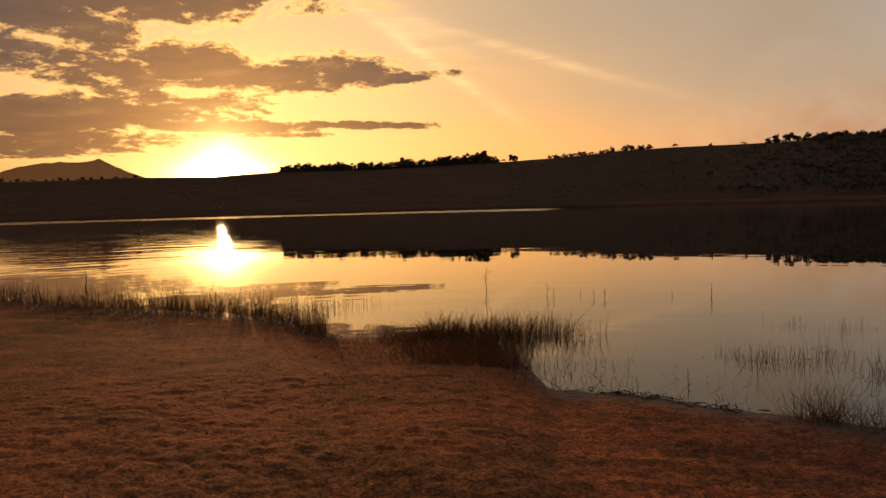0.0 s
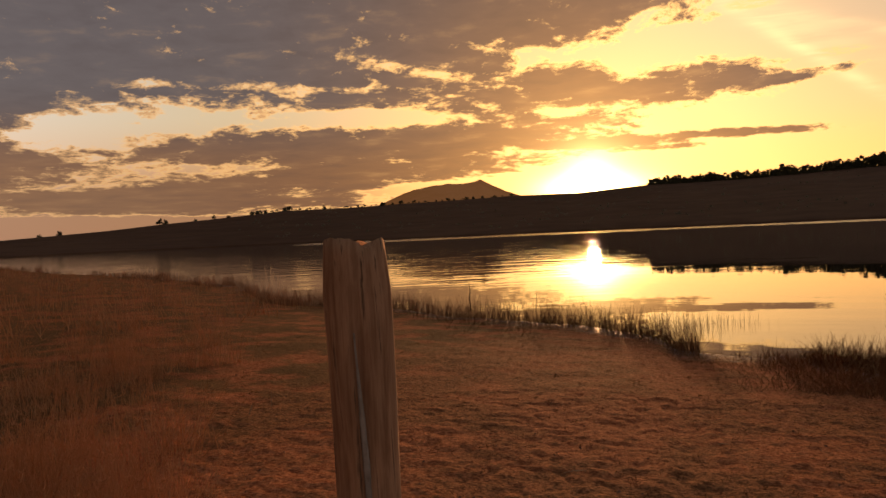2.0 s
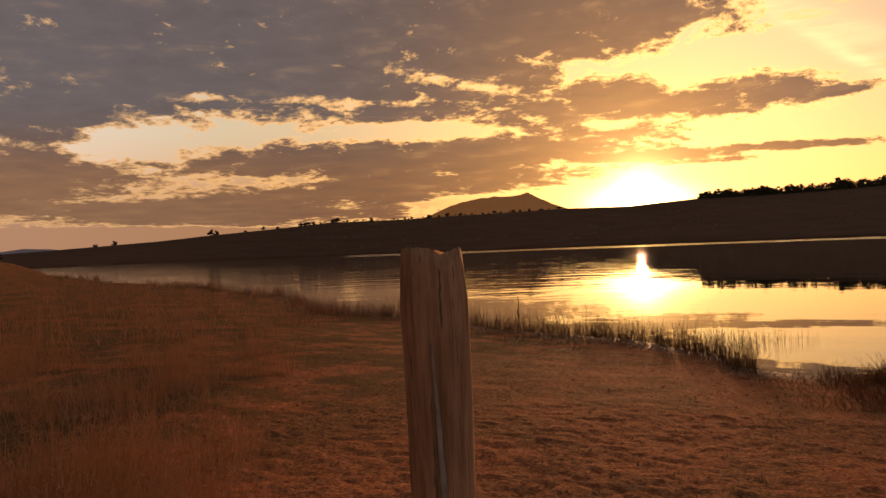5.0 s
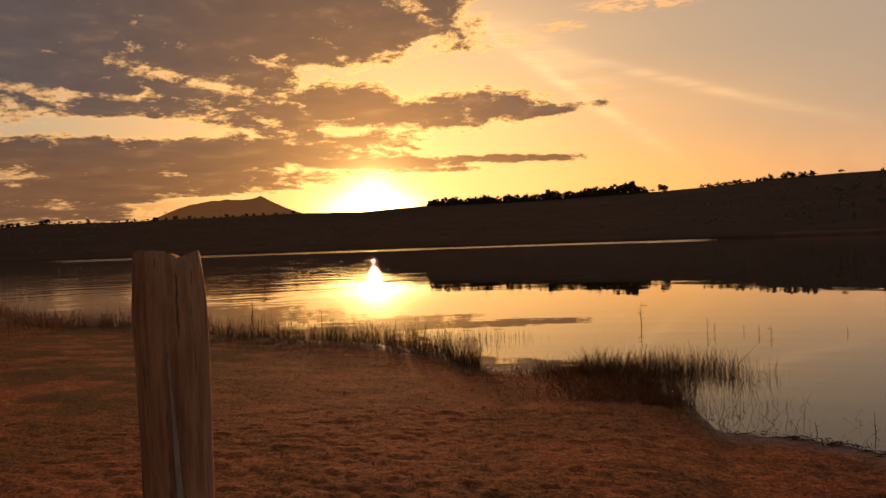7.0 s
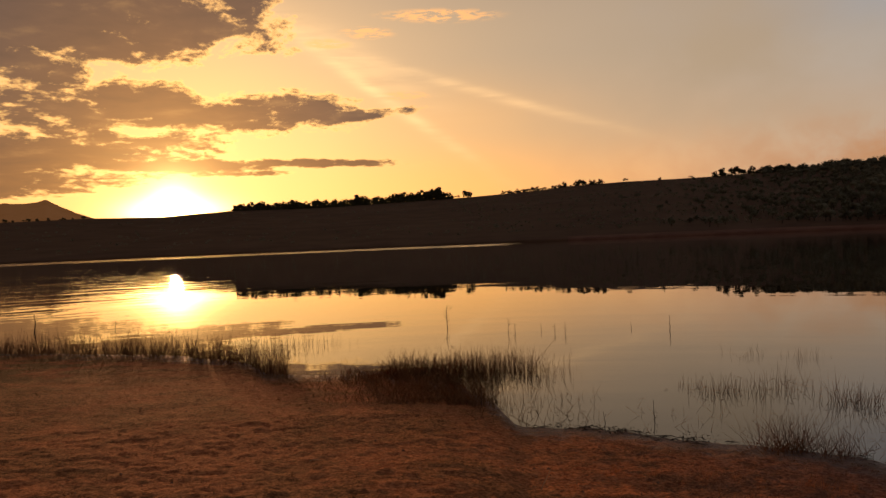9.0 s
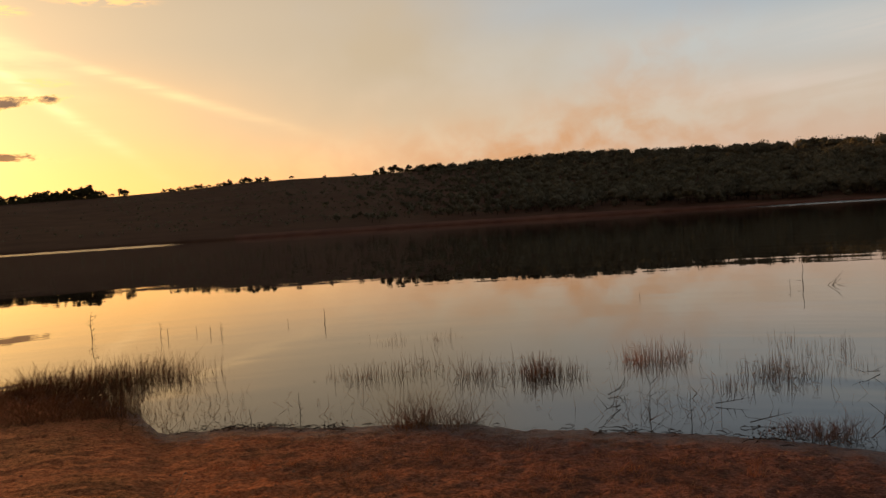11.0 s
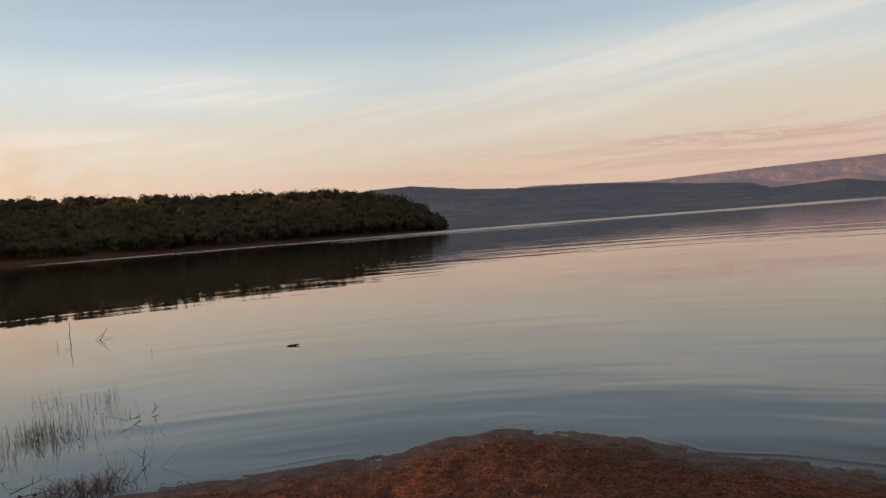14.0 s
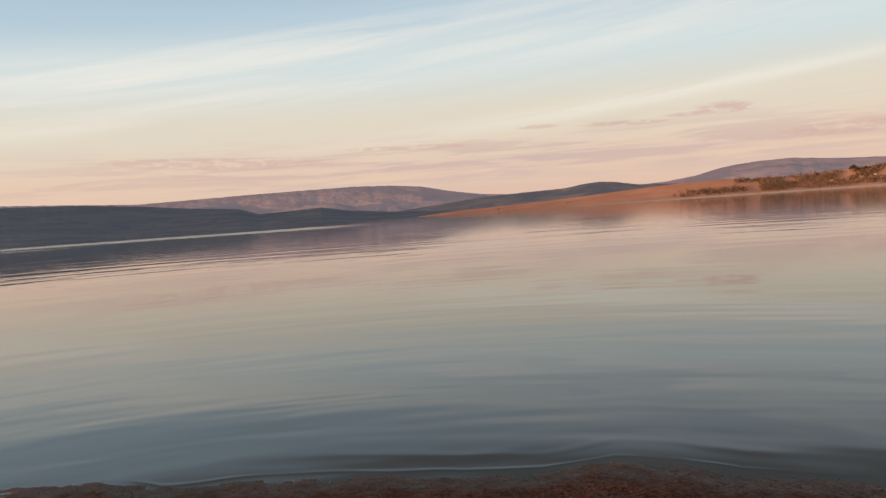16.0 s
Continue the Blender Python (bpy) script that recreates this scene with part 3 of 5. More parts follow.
def hill(name, label, skyline, r0, r1, mat, step=0.2, rows=24, rough=0.0, seed=0.0, foot=None, deep=0.22):
    """A hill range from its foot at r0 to its crest at r1, falling away behind."""
    a0, a1 = max(p[0] for p in skyline), min(p[0] for p in skyline)
    azs = np.arange(a0, a1, -step)
    verts, faces = [], []
    for a in azs:
        a = float(a)
        top = 2.0 + math.tan(radians(float(table(skyline, a)))) * r1
        for k in range(rows + 3):
            s = min(k / rows, 1.0)
            r = r0 + (r1 - r0) * s + max(k - rows, 0) * (r1 - r0) * 0.25
            p = bearing(a, r)
            gully = noise.ridged_multi_fractal(Vector((p.x, p.y, 0)) * rough + Vector((seed, 0, 0)), 1.0, 2.1, 4, 1.0, 2.0) if rough else 0.0
            z = top * (0.3 * s ** 0.7 + 0.7 * s ** 1.3) - (gully * deep * max(top, 0) * s * (1 - s) * 2.2 if rough else 0)
            z += 0.012 * top * wobble(a * 2.0, seed, 1.0) * s
            if k > rows:
                z = top * (1 - 0.35 * (k - rows))
            verts.append((p.x, p.y, z - 1.0 * (1 - s)))
    m = rows + 3
    for i in range(len(azs) - 1):
        for k in range(m - 1):
            faces.append((i * m + k, i * m + k + 1, (i + 1) * m + k + 1, (i + 1) * m + k))
    ob = link_mesh(name, verts, faces, mat, True)
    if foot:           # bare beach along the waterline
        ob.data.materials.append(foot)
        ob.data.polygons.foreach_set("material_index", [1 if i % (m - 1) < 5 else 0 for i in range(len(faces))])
    return tagged(ob, label, "hill", kind="structure")


def build_near_ridge():
    azs = np.arange(70, -75.81, -0.2)
    cuts = [-0.03, 0.0, 0.012, 0.025, 0.04] + [0.07 + 0.93 * i / 22 for i in range(23)] + [1.06, 1.25]
    verts, faces, mats = [], [], []
    for a in azs:
        for s in cuts:
            v = hill_point(float(a), min(s, 1.0)) if s >= 0 else hill_point(float(a), 0) - Vector((0, 0, 1.5))
            if s > 1:
                v = v + bearing(float(a), (s - 1) * 400, -(s - 1) * 60)
            if 0 < s < 0.03:
                v.z = max(v.z, 0.6)
            verts.append(tuple(v))
    m = len(cuts)
    for i in range(len(azs) - 1):
        for k in range(m - 1):
            faces.append((i * m + k, i * m + k + 1, (i + 1) * m + k + 1, (i + 1) * m + k))
            mats.append(1 if k < 3 and azs[i] < -12 else 0)
    ob = link_mesh("ridge_hill", verts, faces, HILL, True)
    ob.data.materials.append(HILL_RED)
    ob.data.polygons.foreach_set("material_index", mats)
    tagged(ob, "long dark grassy ridge across the lake against the sunset", "hill", kind="structure")


build_near_ridge()
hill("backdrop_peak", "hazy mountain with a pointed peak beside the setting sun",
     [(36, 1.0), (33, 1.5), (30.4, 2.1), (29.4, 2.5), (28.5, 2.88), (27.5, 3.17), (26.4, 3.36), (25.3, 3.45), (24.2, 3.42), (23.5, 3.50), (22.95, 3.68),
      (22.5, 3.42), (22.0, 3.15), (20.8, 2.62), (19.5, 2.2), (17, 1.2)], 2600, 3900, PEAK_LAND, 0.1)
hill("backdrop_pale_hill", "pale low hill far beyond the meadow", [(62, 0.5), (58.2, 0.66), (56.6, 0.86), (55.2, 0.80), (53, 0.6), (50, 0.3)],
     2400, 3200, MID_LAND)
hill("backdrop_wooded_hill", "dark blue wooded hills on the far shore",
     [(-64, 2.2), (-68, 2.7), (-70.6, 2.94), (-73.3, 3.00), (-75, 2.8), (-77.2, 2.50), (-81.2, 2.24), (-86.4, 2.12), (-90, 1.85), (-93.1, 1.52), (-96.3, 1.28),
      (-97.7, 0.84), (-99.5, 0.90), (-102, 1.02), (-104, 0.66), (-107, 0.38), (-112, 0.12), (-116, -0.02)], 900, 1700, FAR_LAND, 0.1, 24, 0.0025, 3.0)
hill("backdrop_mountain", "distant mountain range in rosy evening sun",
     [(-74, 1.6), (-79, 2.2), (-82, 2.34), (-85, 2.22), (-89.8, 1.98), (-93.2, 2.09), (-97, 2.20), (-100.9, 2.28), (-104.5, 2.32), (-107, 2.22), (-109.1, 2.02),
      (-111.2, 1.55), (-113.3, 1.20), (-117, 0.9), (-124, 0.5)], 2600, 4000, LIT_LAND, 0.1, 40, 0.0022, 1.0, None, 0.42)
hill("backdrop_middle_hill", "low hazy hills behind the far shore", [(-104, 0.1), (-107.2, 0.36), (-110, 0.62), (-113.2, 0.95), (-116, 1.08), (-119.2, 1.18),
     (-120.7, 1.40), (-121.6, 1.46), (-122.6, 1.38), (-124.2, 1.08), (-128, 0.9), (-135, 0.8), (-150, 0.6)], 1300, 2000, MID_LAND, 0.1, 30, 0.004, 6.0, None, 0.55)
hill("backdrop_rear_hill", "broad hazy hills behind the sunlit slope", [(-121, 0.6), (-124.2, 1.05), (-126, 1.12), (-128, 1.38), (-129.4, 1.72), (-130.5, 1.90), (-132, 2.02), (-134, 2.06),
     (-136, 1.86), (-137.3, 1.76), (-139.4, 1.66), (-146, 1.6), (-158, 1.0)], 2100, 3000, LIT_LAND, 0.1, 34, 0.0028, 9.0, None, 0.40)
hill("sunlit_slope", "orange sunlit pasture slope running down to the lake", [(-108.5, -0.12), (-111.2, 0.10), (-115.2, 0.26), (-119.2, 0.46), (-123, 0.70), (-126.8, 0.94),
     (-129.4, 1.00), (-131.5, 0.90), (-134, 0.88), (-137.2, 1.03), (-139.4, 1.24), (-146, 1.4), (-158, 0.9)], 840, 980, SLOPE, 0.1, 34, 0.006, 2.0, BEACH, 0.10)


# ---------------------------------------------------------------- trees
class Soup:
    """Vertices and faces gathered into one mesh."""

    def __init__(self):
        self.verts, self.faces = [], []

    def tube(self, points, radii, sides=5, cap=True):
        o = len(self.verts)
        for i, (p, r) in enumerate(zip(points, radii)):
            t = (points[min(i + 1, len(points) - 1)] - points[max(i - 1, 0)]).normalized()
            u = t.cross(Vector((0.31, 0.95, 0.05))).normalized()
            v = t.cross(u)
            for k in range(sides):
                a = 2 * math.pi * k / sides
                self.verts.append(tuple(p + (u * math.cos(a) + v * math.sin(a)) * r))
        for i in range(len(points) - 1):
            for k in range(sides):
                j = (k + 1) % sides
                self.faces.append((o + i * sides + k, o + i * sides + j, o + (i + 1) * sides + j, o + (i + 1) * sides + k))
        if cap:
            e = o + (len(points) - 1) * sides
            self.faces.append(tuple(e + k for k in range(sides)))

    def leaf(self, p, size, rng):
        """A small folded spray of leaves: two triangles off one rib."""
        a = Vector((rng.gauss(0, 1), rng.gauss(0, 1), rng.gauss(0, 0.6))).normalized() * size
        b = a.cross(Vector((rng.gauss(0, 1), rng.gauss(0, 1), rng.gauss(0, 1)))).normalized() * size * rng.uniform(0.4, 0.8)
        n = a.cross(b).normalized() * size * 0.25
        o = len(self.verts)
        self.verts += [tuple(p - a), tuple(p + b + n), tuple(p + a), tuple(p - b + n)]
        self.faces += [(o, o + 1, o + 2), (o, o + 2, o + 3)]

    def clump(self, c, rx, rz, count, size, rng):
        for _ in range(count):
            d = Vector((rng.gauss(0, 1), rng.gauss(0, 1), rng.gauss(0, 1))).normalized() * rng.uniform(0.45, 1.0) ** 0.5
            self.leaf(c + Vector((d.x * rx, d.y * rx, d.z * rz)), size * rng.uniform(0.6, 1.3), rng)

    def dome(self, c, rx, rz, rng, around=8):
        """The knobbly inner mass of a crown."""
        o = len(self.verts)
        for k, (h, w) in enumerate(((-0.55, 0.75), (0.0, 1.0), (0.5, 0.85), (0.85, 0.45))):
            for i in range(around):
                a = 2 * math.pi * (i + 0.5 * (k % 2)) / around
                q = rng.uniform(0.78, 1.12)
                self.verts.append((c.x + math.cos(a) * rx * w * q, c.y + math.sin(a) * rx * w * q, c.z + rz * (h + rng.uniform(-0.12, 0.12))))
        self.verts.append((c.x, c.y, c.z + rz * rng.uniform(0.92, 1.08)))
        for k in range(3):
            for i in range(around):
                j = (i + 1) % around
                self.faces.append((o + k * around + i, o + k * around + j, o + (k + 1) * around + j, o + (k + 1) * around + i))
        self.faces += [(o + 3 * around + i, o + 3 * around + (i + 1) % around, o + 4 * around) for i in range(around)]

    def blade(self, root, tip, width, bend, rng, cuts=3):
        """A tapered, folded, bending stalk."""
        side = (tip - root).cross(Vector((rng.gauss(0, 1), rng.gauss(0, 1), 0.01))).normalized()
        out = (tip - root).cross(side).normalized()
        pts, rad = [], []
        for i in range(cuts + 1):
            f = i / cuts
            pts.append(root.lerp(tip, f) + out * bend * f * f)
            rad.append(width * 0.5 * (1.0 - 0.85 * f))
        self.tube(pts, rad, 3, False)

    def mesh(self, name, mat, smooth=False):
        return link_mesh(name, self.verts, self.faces, mat, smooth)


def make_tree(seed, height, spread, crown_from, clumps, leaves, size, flat=0.5, lean=0.05, leaf_mat=None, label="", full=False):
    """A broad savanna tree: tapered trunk, limbs out to the clumps, and an uneven crown of leaf sprays with gaps."""
    rng = random.Random(seed)
    root = new("tree")
    wood, crown = Soup(), Soup()
    fork = Vector((rng.uniform(-lean, lean) * height, rng.uniform(-lean, lean) * height, height * crown_from))
    r = height * 0.028
    wood.tube([Vector((0, 0, -0.4)), fork * 0.4 + Vector((0.02 * height, 0, 0)), fork], [r * 1.35, r, r * 0.8], 6)
    for i in range(clumps):
        a = i * 2.4 + rng.uniform(-0.4, 0.4)
        d = spread * 0.5 * math.sqrt((i + 0.3) / clumps) * rng.uniform(0.75, 1.1)
        top = height * (1 - 0.30 * (d / (spread * 0.5)) ** 2) * rng.uniform(0.84, 1.0)
        c = Vector((math.cos(a) * d, math.sin(a) * d, max(top - height * 0.12, height * crown_from)))
        if full:           # leafy from low down
            c.z = height * crown_from + (c.z - height * crown_from) * rng.random()
        mid = fork.lerp(c, 0.55) + Vector((0, 0, -0.05 * height))
        wood.tube([fork, mid, c], [r * 0.55, r * 0.35, r * 0.12], 5)
        rx = spread * rng.uniform(0.15, 0.24)
        crown.clump(c, rx, rx * flat, leaves, size, rng)
    child(wood.mesh("trunk", BARK), root)
    child(crown.mesh("crown", leaf_mat or TREE_LEAF), root)
    return tagged(root, label or "dark leafy savanna tree on the ridge against the sky", "tree")


def place(x, y, z, turn=0.0, size=1.0, size_z=None):
    return Matrix.LocRotScale((x, y, z), Euler((0, 0, turn)), (size, size, size_z or size))


def plant_ridge():
    rng = random.Random(5)
    kinds = [make_tree(11, 5.6, 6.5, 0.15, 14, 16, 0.7, 0.7, full=True), make_tree(12, 5.0, 4.6, 0.08, 12, 16, 0.65, 0.9, full=True),
             make_tree(13, 4.2, 6.0, 0.45, 8, 16, 0.6, 0.5), make_tree(14, 6.4, 5.0, 0.20, 13, 15, 0.7, 0.8, full=True), make_tree(15, 3.0, 4.4, 0.05, 12, 14, 0.6, 0.8, full=True)]
    spots = []
    az = 11.2
    while az > -3.6:                       # the wood beside the sun
        wide = 1.0 if az > 3 else (1.15 if az > 0.5 else 1.35)
        spots.append((az, rng.choice((0, 1, 1, 3)), rng.uniform(0.62, 1.32) * wide, rng.uniform(0.985, 1.0)))
        spots.append((az - 0.1, 4, rng.uniform(0.7, 1.0), rng.uniform(0.97, 0.985)))
        az -= rng.uniform(0.14, 0.30)
    for lo, hi, gap, low, big in ((-3.8, -5.4, 0.55, 0.7, 1.1), (-7.6, -14.6, 0.17, 0.40, 0.85), (-22.0, -31.0, 0.25, 0.7, 1.25), (-31.0, -38.5, 0.17, 0.8, 1.3),
                                  (39.0, 34.0, 0.30, 0.35, 0.6), (34.0, 20.5, 0.40, 0.22, 0.50)):
        az = lo
        while az > hi:
            spots.append((az, rng.choice((0, 1, 2, 2, 3, 4)), rng.uniform(low, big), rng.uniform(0.98, 1.0)))
            az -= gap * rng.uniform(0.3, 1.8)
    spots += [(-16.1, 2, 0.95, 1.0), (-18.4, 4, 0.7, 1.0), (-20.4, 2, 0.6, 1.0), (-34.2, 3, 1.45, 1.0), (45.1, 3, 1.0, 0.99), (44.7, 1, 0.6, 0.99), (51.2, 1, 0.6, 1.0),
              (42.8, 4, 0.6, 1.0), (41.6, 3, 0.62, 1.0), (40.6, 4, 0.6, 1.0), (52.4, 4, 0.6, 1.0)]
    used = set()
    for az, kind, size, s in spots:
        p = hill_point(az, s)
        m = place(p.x, p.y, p.z - 0.5 * size, rng.uniform(0, 6.3), size * 1.15, size * rng.uniform(1.05, 1.3))
        if kind in used:
            t = copy_thing(kinds[kind], m)
        else:
            used.add(kind)
            t = kinds[kind]
            t.matrix_basis = m
        tagged(t, group="trees along the ridge")


def plant_forest():
    """The wooded headland: a canopy of many crowns, with trunks along its lower edge."""
    rng = random.Random(8)
    leaves, stems = Soup(), Soup()
    count = 0
    while count < 5100:
        az = rng.uniform(-75.5, -12.0)
        s = rng.uniform(0.05, 1.02)
        thin = min(max((-az - 12.0) / 21, 0), 1)
        if rng.random() > thin ** 2.4 or (az > -25 and s > 0.88):      # thinning out over the open slope
            continue
        count += 1
        p = hill_point(az, min(s, 1.0))
        crest = s > 0.9
        h = (6.2 + 4.8 * rng.random() ** 1.5 if crest else 3.4 + 4.6 * rng.random() ** 1.5) * (0.4 + 0.6 * thin)
        if az < -74.2:
            h *= 0.55 + 0.45 * max(0.0, (75.6 + az) / 1.4)
        w = h * rng.uniform(0.42, 0.72)
        c = Vector((p.x, p.y, p.z + h * 0.56 + (0.0 if crest else rng.uniform(-1.2, 1.2))))
        leaves.dome(c, w * 0.50, h * 0.26, rng)
        if crest:      # undergrowth between the crest trees
            leaves.dome(Vector((p.x, p.y, p.z + h * 0.18)), w * 1.0, h * 0.30, rng)
        for _ in range(rng.randrange(3, 6)):      # each crown is a few rounded billows
            a, d = rng.uniform(0, 6.3), rng.uniform(0.15, 0.62) * w
            q = c + Vector((math.cos(a) * d, math.sin(a) * d, h * rng.uniform(-0.10, 0.20)))
            k = w * rng.uniform(0.30, 0.60)
            leaves.clump(q, k, k * 0.80, 22, 0.58, rng)
        if s < 0.3:
            stems.tube([Vector((p.x, p.y, p.z - 0.3)), Vector((p.x, p.y, p.z + h * 0.5))], [0.2, 0.12], 4)
    root = new("woodland")
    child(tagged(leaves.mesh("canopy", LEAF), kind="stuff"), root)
    child(tagged(stems.mesh("trunks", BARK), kind="stuff"), root)
    tagged(root, "dense dark green woodland covering the headland", "woodland", kind="stuff")


def plant_scrub():
    """Low bushes sprinkled over the open slope of the ridge and on the sunlit shore."""
    rng = random.Random(21)
    s1 = Soup()
    for _ in range(1300):
        az = rng.choice((rng.uniform(-30, 40), rng.uniform(-30, -4), rng.uniform(-30, -12)))
        s = rng.uniform(0.08, 0.9)
        p = hill_point(az, s)
        w = rng.uniform(0.7, 2.0)
        s1.clump(p + Vector((0, 0, w * 0.4)), w, w * 0.6, 10, 0.5, rng)
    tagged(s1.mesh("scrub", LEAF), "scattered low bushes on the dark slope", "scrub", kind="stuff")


def far_shore_z(az, f):
    """Height of the sunlit slope, f from its foot (0) to its crest (1)."""
    sky = [(-108.5, -0.12), (-111.2, 0.10), (-115.2, 0.26), (-119.2, 0.46), (-123, 0.70), (-126.8, 0.94), (-129.4, 1.00), (-131.5, 0.90), (-134, 0.88), (-137.2, 1.03),
           (-139.4, 1.24), (-146, 1.4)]
    top = 2.0 + math.tan(radians(float(table(sky, az)))) * 980
    return top * (0.3 * f ** 0.7 + 0.7 * f ** 1.3) - (1 - f)


def plant_far_shore():
    rng = random.Random(31)
    s = Soup()
    for _ in range(1500):
        az = rng.uniform(-141, -127.0)
        f = rng.uniform(0.10, 0.95)
        if az > -130.5 and f > 0.45 or f < 0.2 + 0.12 * wobble(az, 1.0, 0.8, 3.0) or wobble(az * 0.9, f * 2.5, 1.0, 7.0) < -0.22:
            continue
        p = bearing(az, 840 + 140 * f, far_shore_z(az, f))
        w = rng.uniform(1.2, 3.6)
        s.clump(p + Vector((0, 0, w * 0.5)), w, w * 0.6, 14, 0.8, rng)
    for az, f, w in ((-119.4, 0.35, 2.2), (-126.6, 0.25, 2.0), (-127.0, 0.25, 1.6), (-114.5, 0.5, 1.5)):
        s.clump(bearing(az, 840 + 140 * f, far_shore_z(az, f) + w * 0.5), w, w * 0.6, 24, 0.7, rng)
    tagged(s.mesh("shore_scrub", SCRUB), "dark patchy bushes on the sunlit slope", "scrub", kind="stuff")
    t = make_tree(41, 9.0, 8.0, 0.45, 9, 26, 0.9, 0.6, label="tall dark tree standing on the sunlit slope")
    p = bearing(-137.6, 946, far_shore_z(-137.6, 0.76))
    t.matrix_basis = place(p.x, p.y, p.z, 0.4, 1.0)


def plant_grove():
    """The clump of big trees at the edge of the meadow, and the shed under them."""
    spots = ((60.0, 205, 7.6, 9.5, 0.42, 0.42, 51), (62.2, 212, 8.4, 8.0, 0.16, 0.8, 52), (63.6, 215, 8.0, 8.0, 0.12, 0.8, 53), (65.2, 210, 8.5, 9.0, 0.15, 0.7, 54),
             (61.6, 225, 6.5, 7.0, 0.10, 0.8, 55), (58.9, 220, 2.0, 3.2, 0.10, 0.7, 56), (64.4, 225, 7.0, 8.0, 0.12, 0.8, 57), (58.2, 232, 1.5, 3.0, 0.10, 0.7, 58),
             (61.0, 214, 3.0, 5.0, 0.05, 0.8, 59), (62.9, 208, 3.2, 5.5, 0.05, 0.8, 60))
    for az, r, h, w, low, flat, seed in spots:
        big = h > 5
        t = make_tree(seed, h, w, low, 20 if big else 10, 110 if big else 60, 0.5, flat, full=flat > 0.5,
                      label="spreading flat-crowned tree at the meadow's edge" if flat < 0.5 else "dense dark tree in the grove" if big else "low rounded bush in the meadow")
        z = ground_z(az, r)
        p = bearing(az, r, z)
        t.matrix_basis = place(p.x, p.y, p.z, seed)
        tagged(t, group="grove by the meadow")


def box(name, size, at, mat, parent=None, bevel=0.0):
    bm = bmesh.new()
    bmesh.ops.create_cube(bm, size=1.0)
    bmesh.ops.scale(bm, vec=size, verts=bm.verts)
    bmesh.ops.translate(bm, vec=at, verts=bm.verts)
    if bevel:
        bmesh.ops.bevel(bm, geom=bm.edges[:], offset=bevel, segments=2, affect="EDGES")
    me = bpy.data.meshes.new(name)
    bm.to_mesh(me), bm.free()
    me.materials.append(mat)
    ob = new(name, me)
    if parent:
        ob.parent = parent
    return ob


def build_shed():
    z = ground_z(60.9, 200) - 0.3
    p = bearing(60.9, 200, z)
    root = new("shed")
    root.matrix_basis = place(p.x, p.y, p.z, radians(58), 0.62)
    wall, roof = SHED_WALL, SHED_ROOF
    box("wall", (5.0, 0.15, 1.9), (0, -1.4, 0.9), wall, root)
    box("wall", (5.0, 0.15, 1.9), (0, 1.4, 0.9), wall, root)
    box("wall", (0.15, 2.65, 1.9), (-2.42, 0, 0.9), wall, root)
    box("wall", (0.15, 2.65, 1.9), (2.42, 0, 0.9), wall, root)
    bm = bmesh.new()
    prof = [(-1.8, 1.75), (0, 2.5), (1.8, 1.75), (1.8, 1.85), (0, 2.6), (-1.8, 1.85)]
    ends = [[bm.verts.new((x, y, zz)) for y, zz in prof] for x in (-2.8, 2.8)]
    bm.faces.new(ends[0][::-1]), bm.faces.new(ends[1])
    for i in range(6):
        j = (i + 1) % 6
        bm.faces.new((ends[0][i], ends[0][j], ends[1][j], ends[1][i]))
    me = bpy.data.meshes.new("roof")
    bm.to_mesh(me), bm.free()
    me.materials.append(roof)
    new("roof", me).parent = root
    tagged(root, "small dark shed with a low pitched roof under the trees", "shed")


def build_far_houses():
    """A few pale cottages on the far shores."""
    for az, r, z, w, turn in ((-138.0, 800, far_shore_z(-138.0, 0.47), 4.0, 0.3), (-136.3, 790, far_shore_z(-136.3, 0.44), 4.5, 0.1), (-138.8, 815, far_shore_z(-138.8, 0.51), 4.5, -0.2)):
        p = bearing(az, r, z)
        root = new("house")
        root.matrix_basis = place(p.x, p.y, p.z - 0.3, radians(az) + turn, 0.62)
        box("wall", (w, 5.0, 3.2), (0, 0, 1.4), HOUSE_WALL, root)
        bm = bmesh.new()
        ends = [[bm.verts.new((x, y, zz)) for y, zz in ((-3.0, 2.9), (0, 4.3), (3.0, 2.9), (3.0, 3.06), (0, 4.5), (-3.0, 3.06))] for x in (-w / 2 - 0.4, w / 2 + 0.4)]
        bm.faces.new(ends[0][::-1]), bm.faces.new(ends[1])
        for i in range(6):
            j = (i + 1) % 6
            bm.faces.new((ends[0][i], ends[0][j], ends[1][j], ends[1][i]))
        me = bpy.data.meshes.new("roof")
        bm.to_mesh(me), bm.free()
        me.materials.append(SHED_ROOF)
        new("roof", me).parent = root
        tagged(root, "small pale cottage with a dark roof on the far shore", "house", "cottages on the far shores")


SHED_WALL = plain("shed_boards", (0.035, 0.025, 0.018), (0.08, 0.058, 0.042), 2.0)
SHED_ROOF = plain("roof_tin", (0.06, 0.04, 0.03), (0.12, 0.085, 0.065), 3.0)
HOUSE_WALL = plain("limewash", (0.22, 0.165, 0.135), (0.31, 0.24, 0.20), 1.5)

plant_ridge()
plant_forest()
plant_scrub()
plant_far_shore()
plant_grove()
build_shed()
build_far_houses()


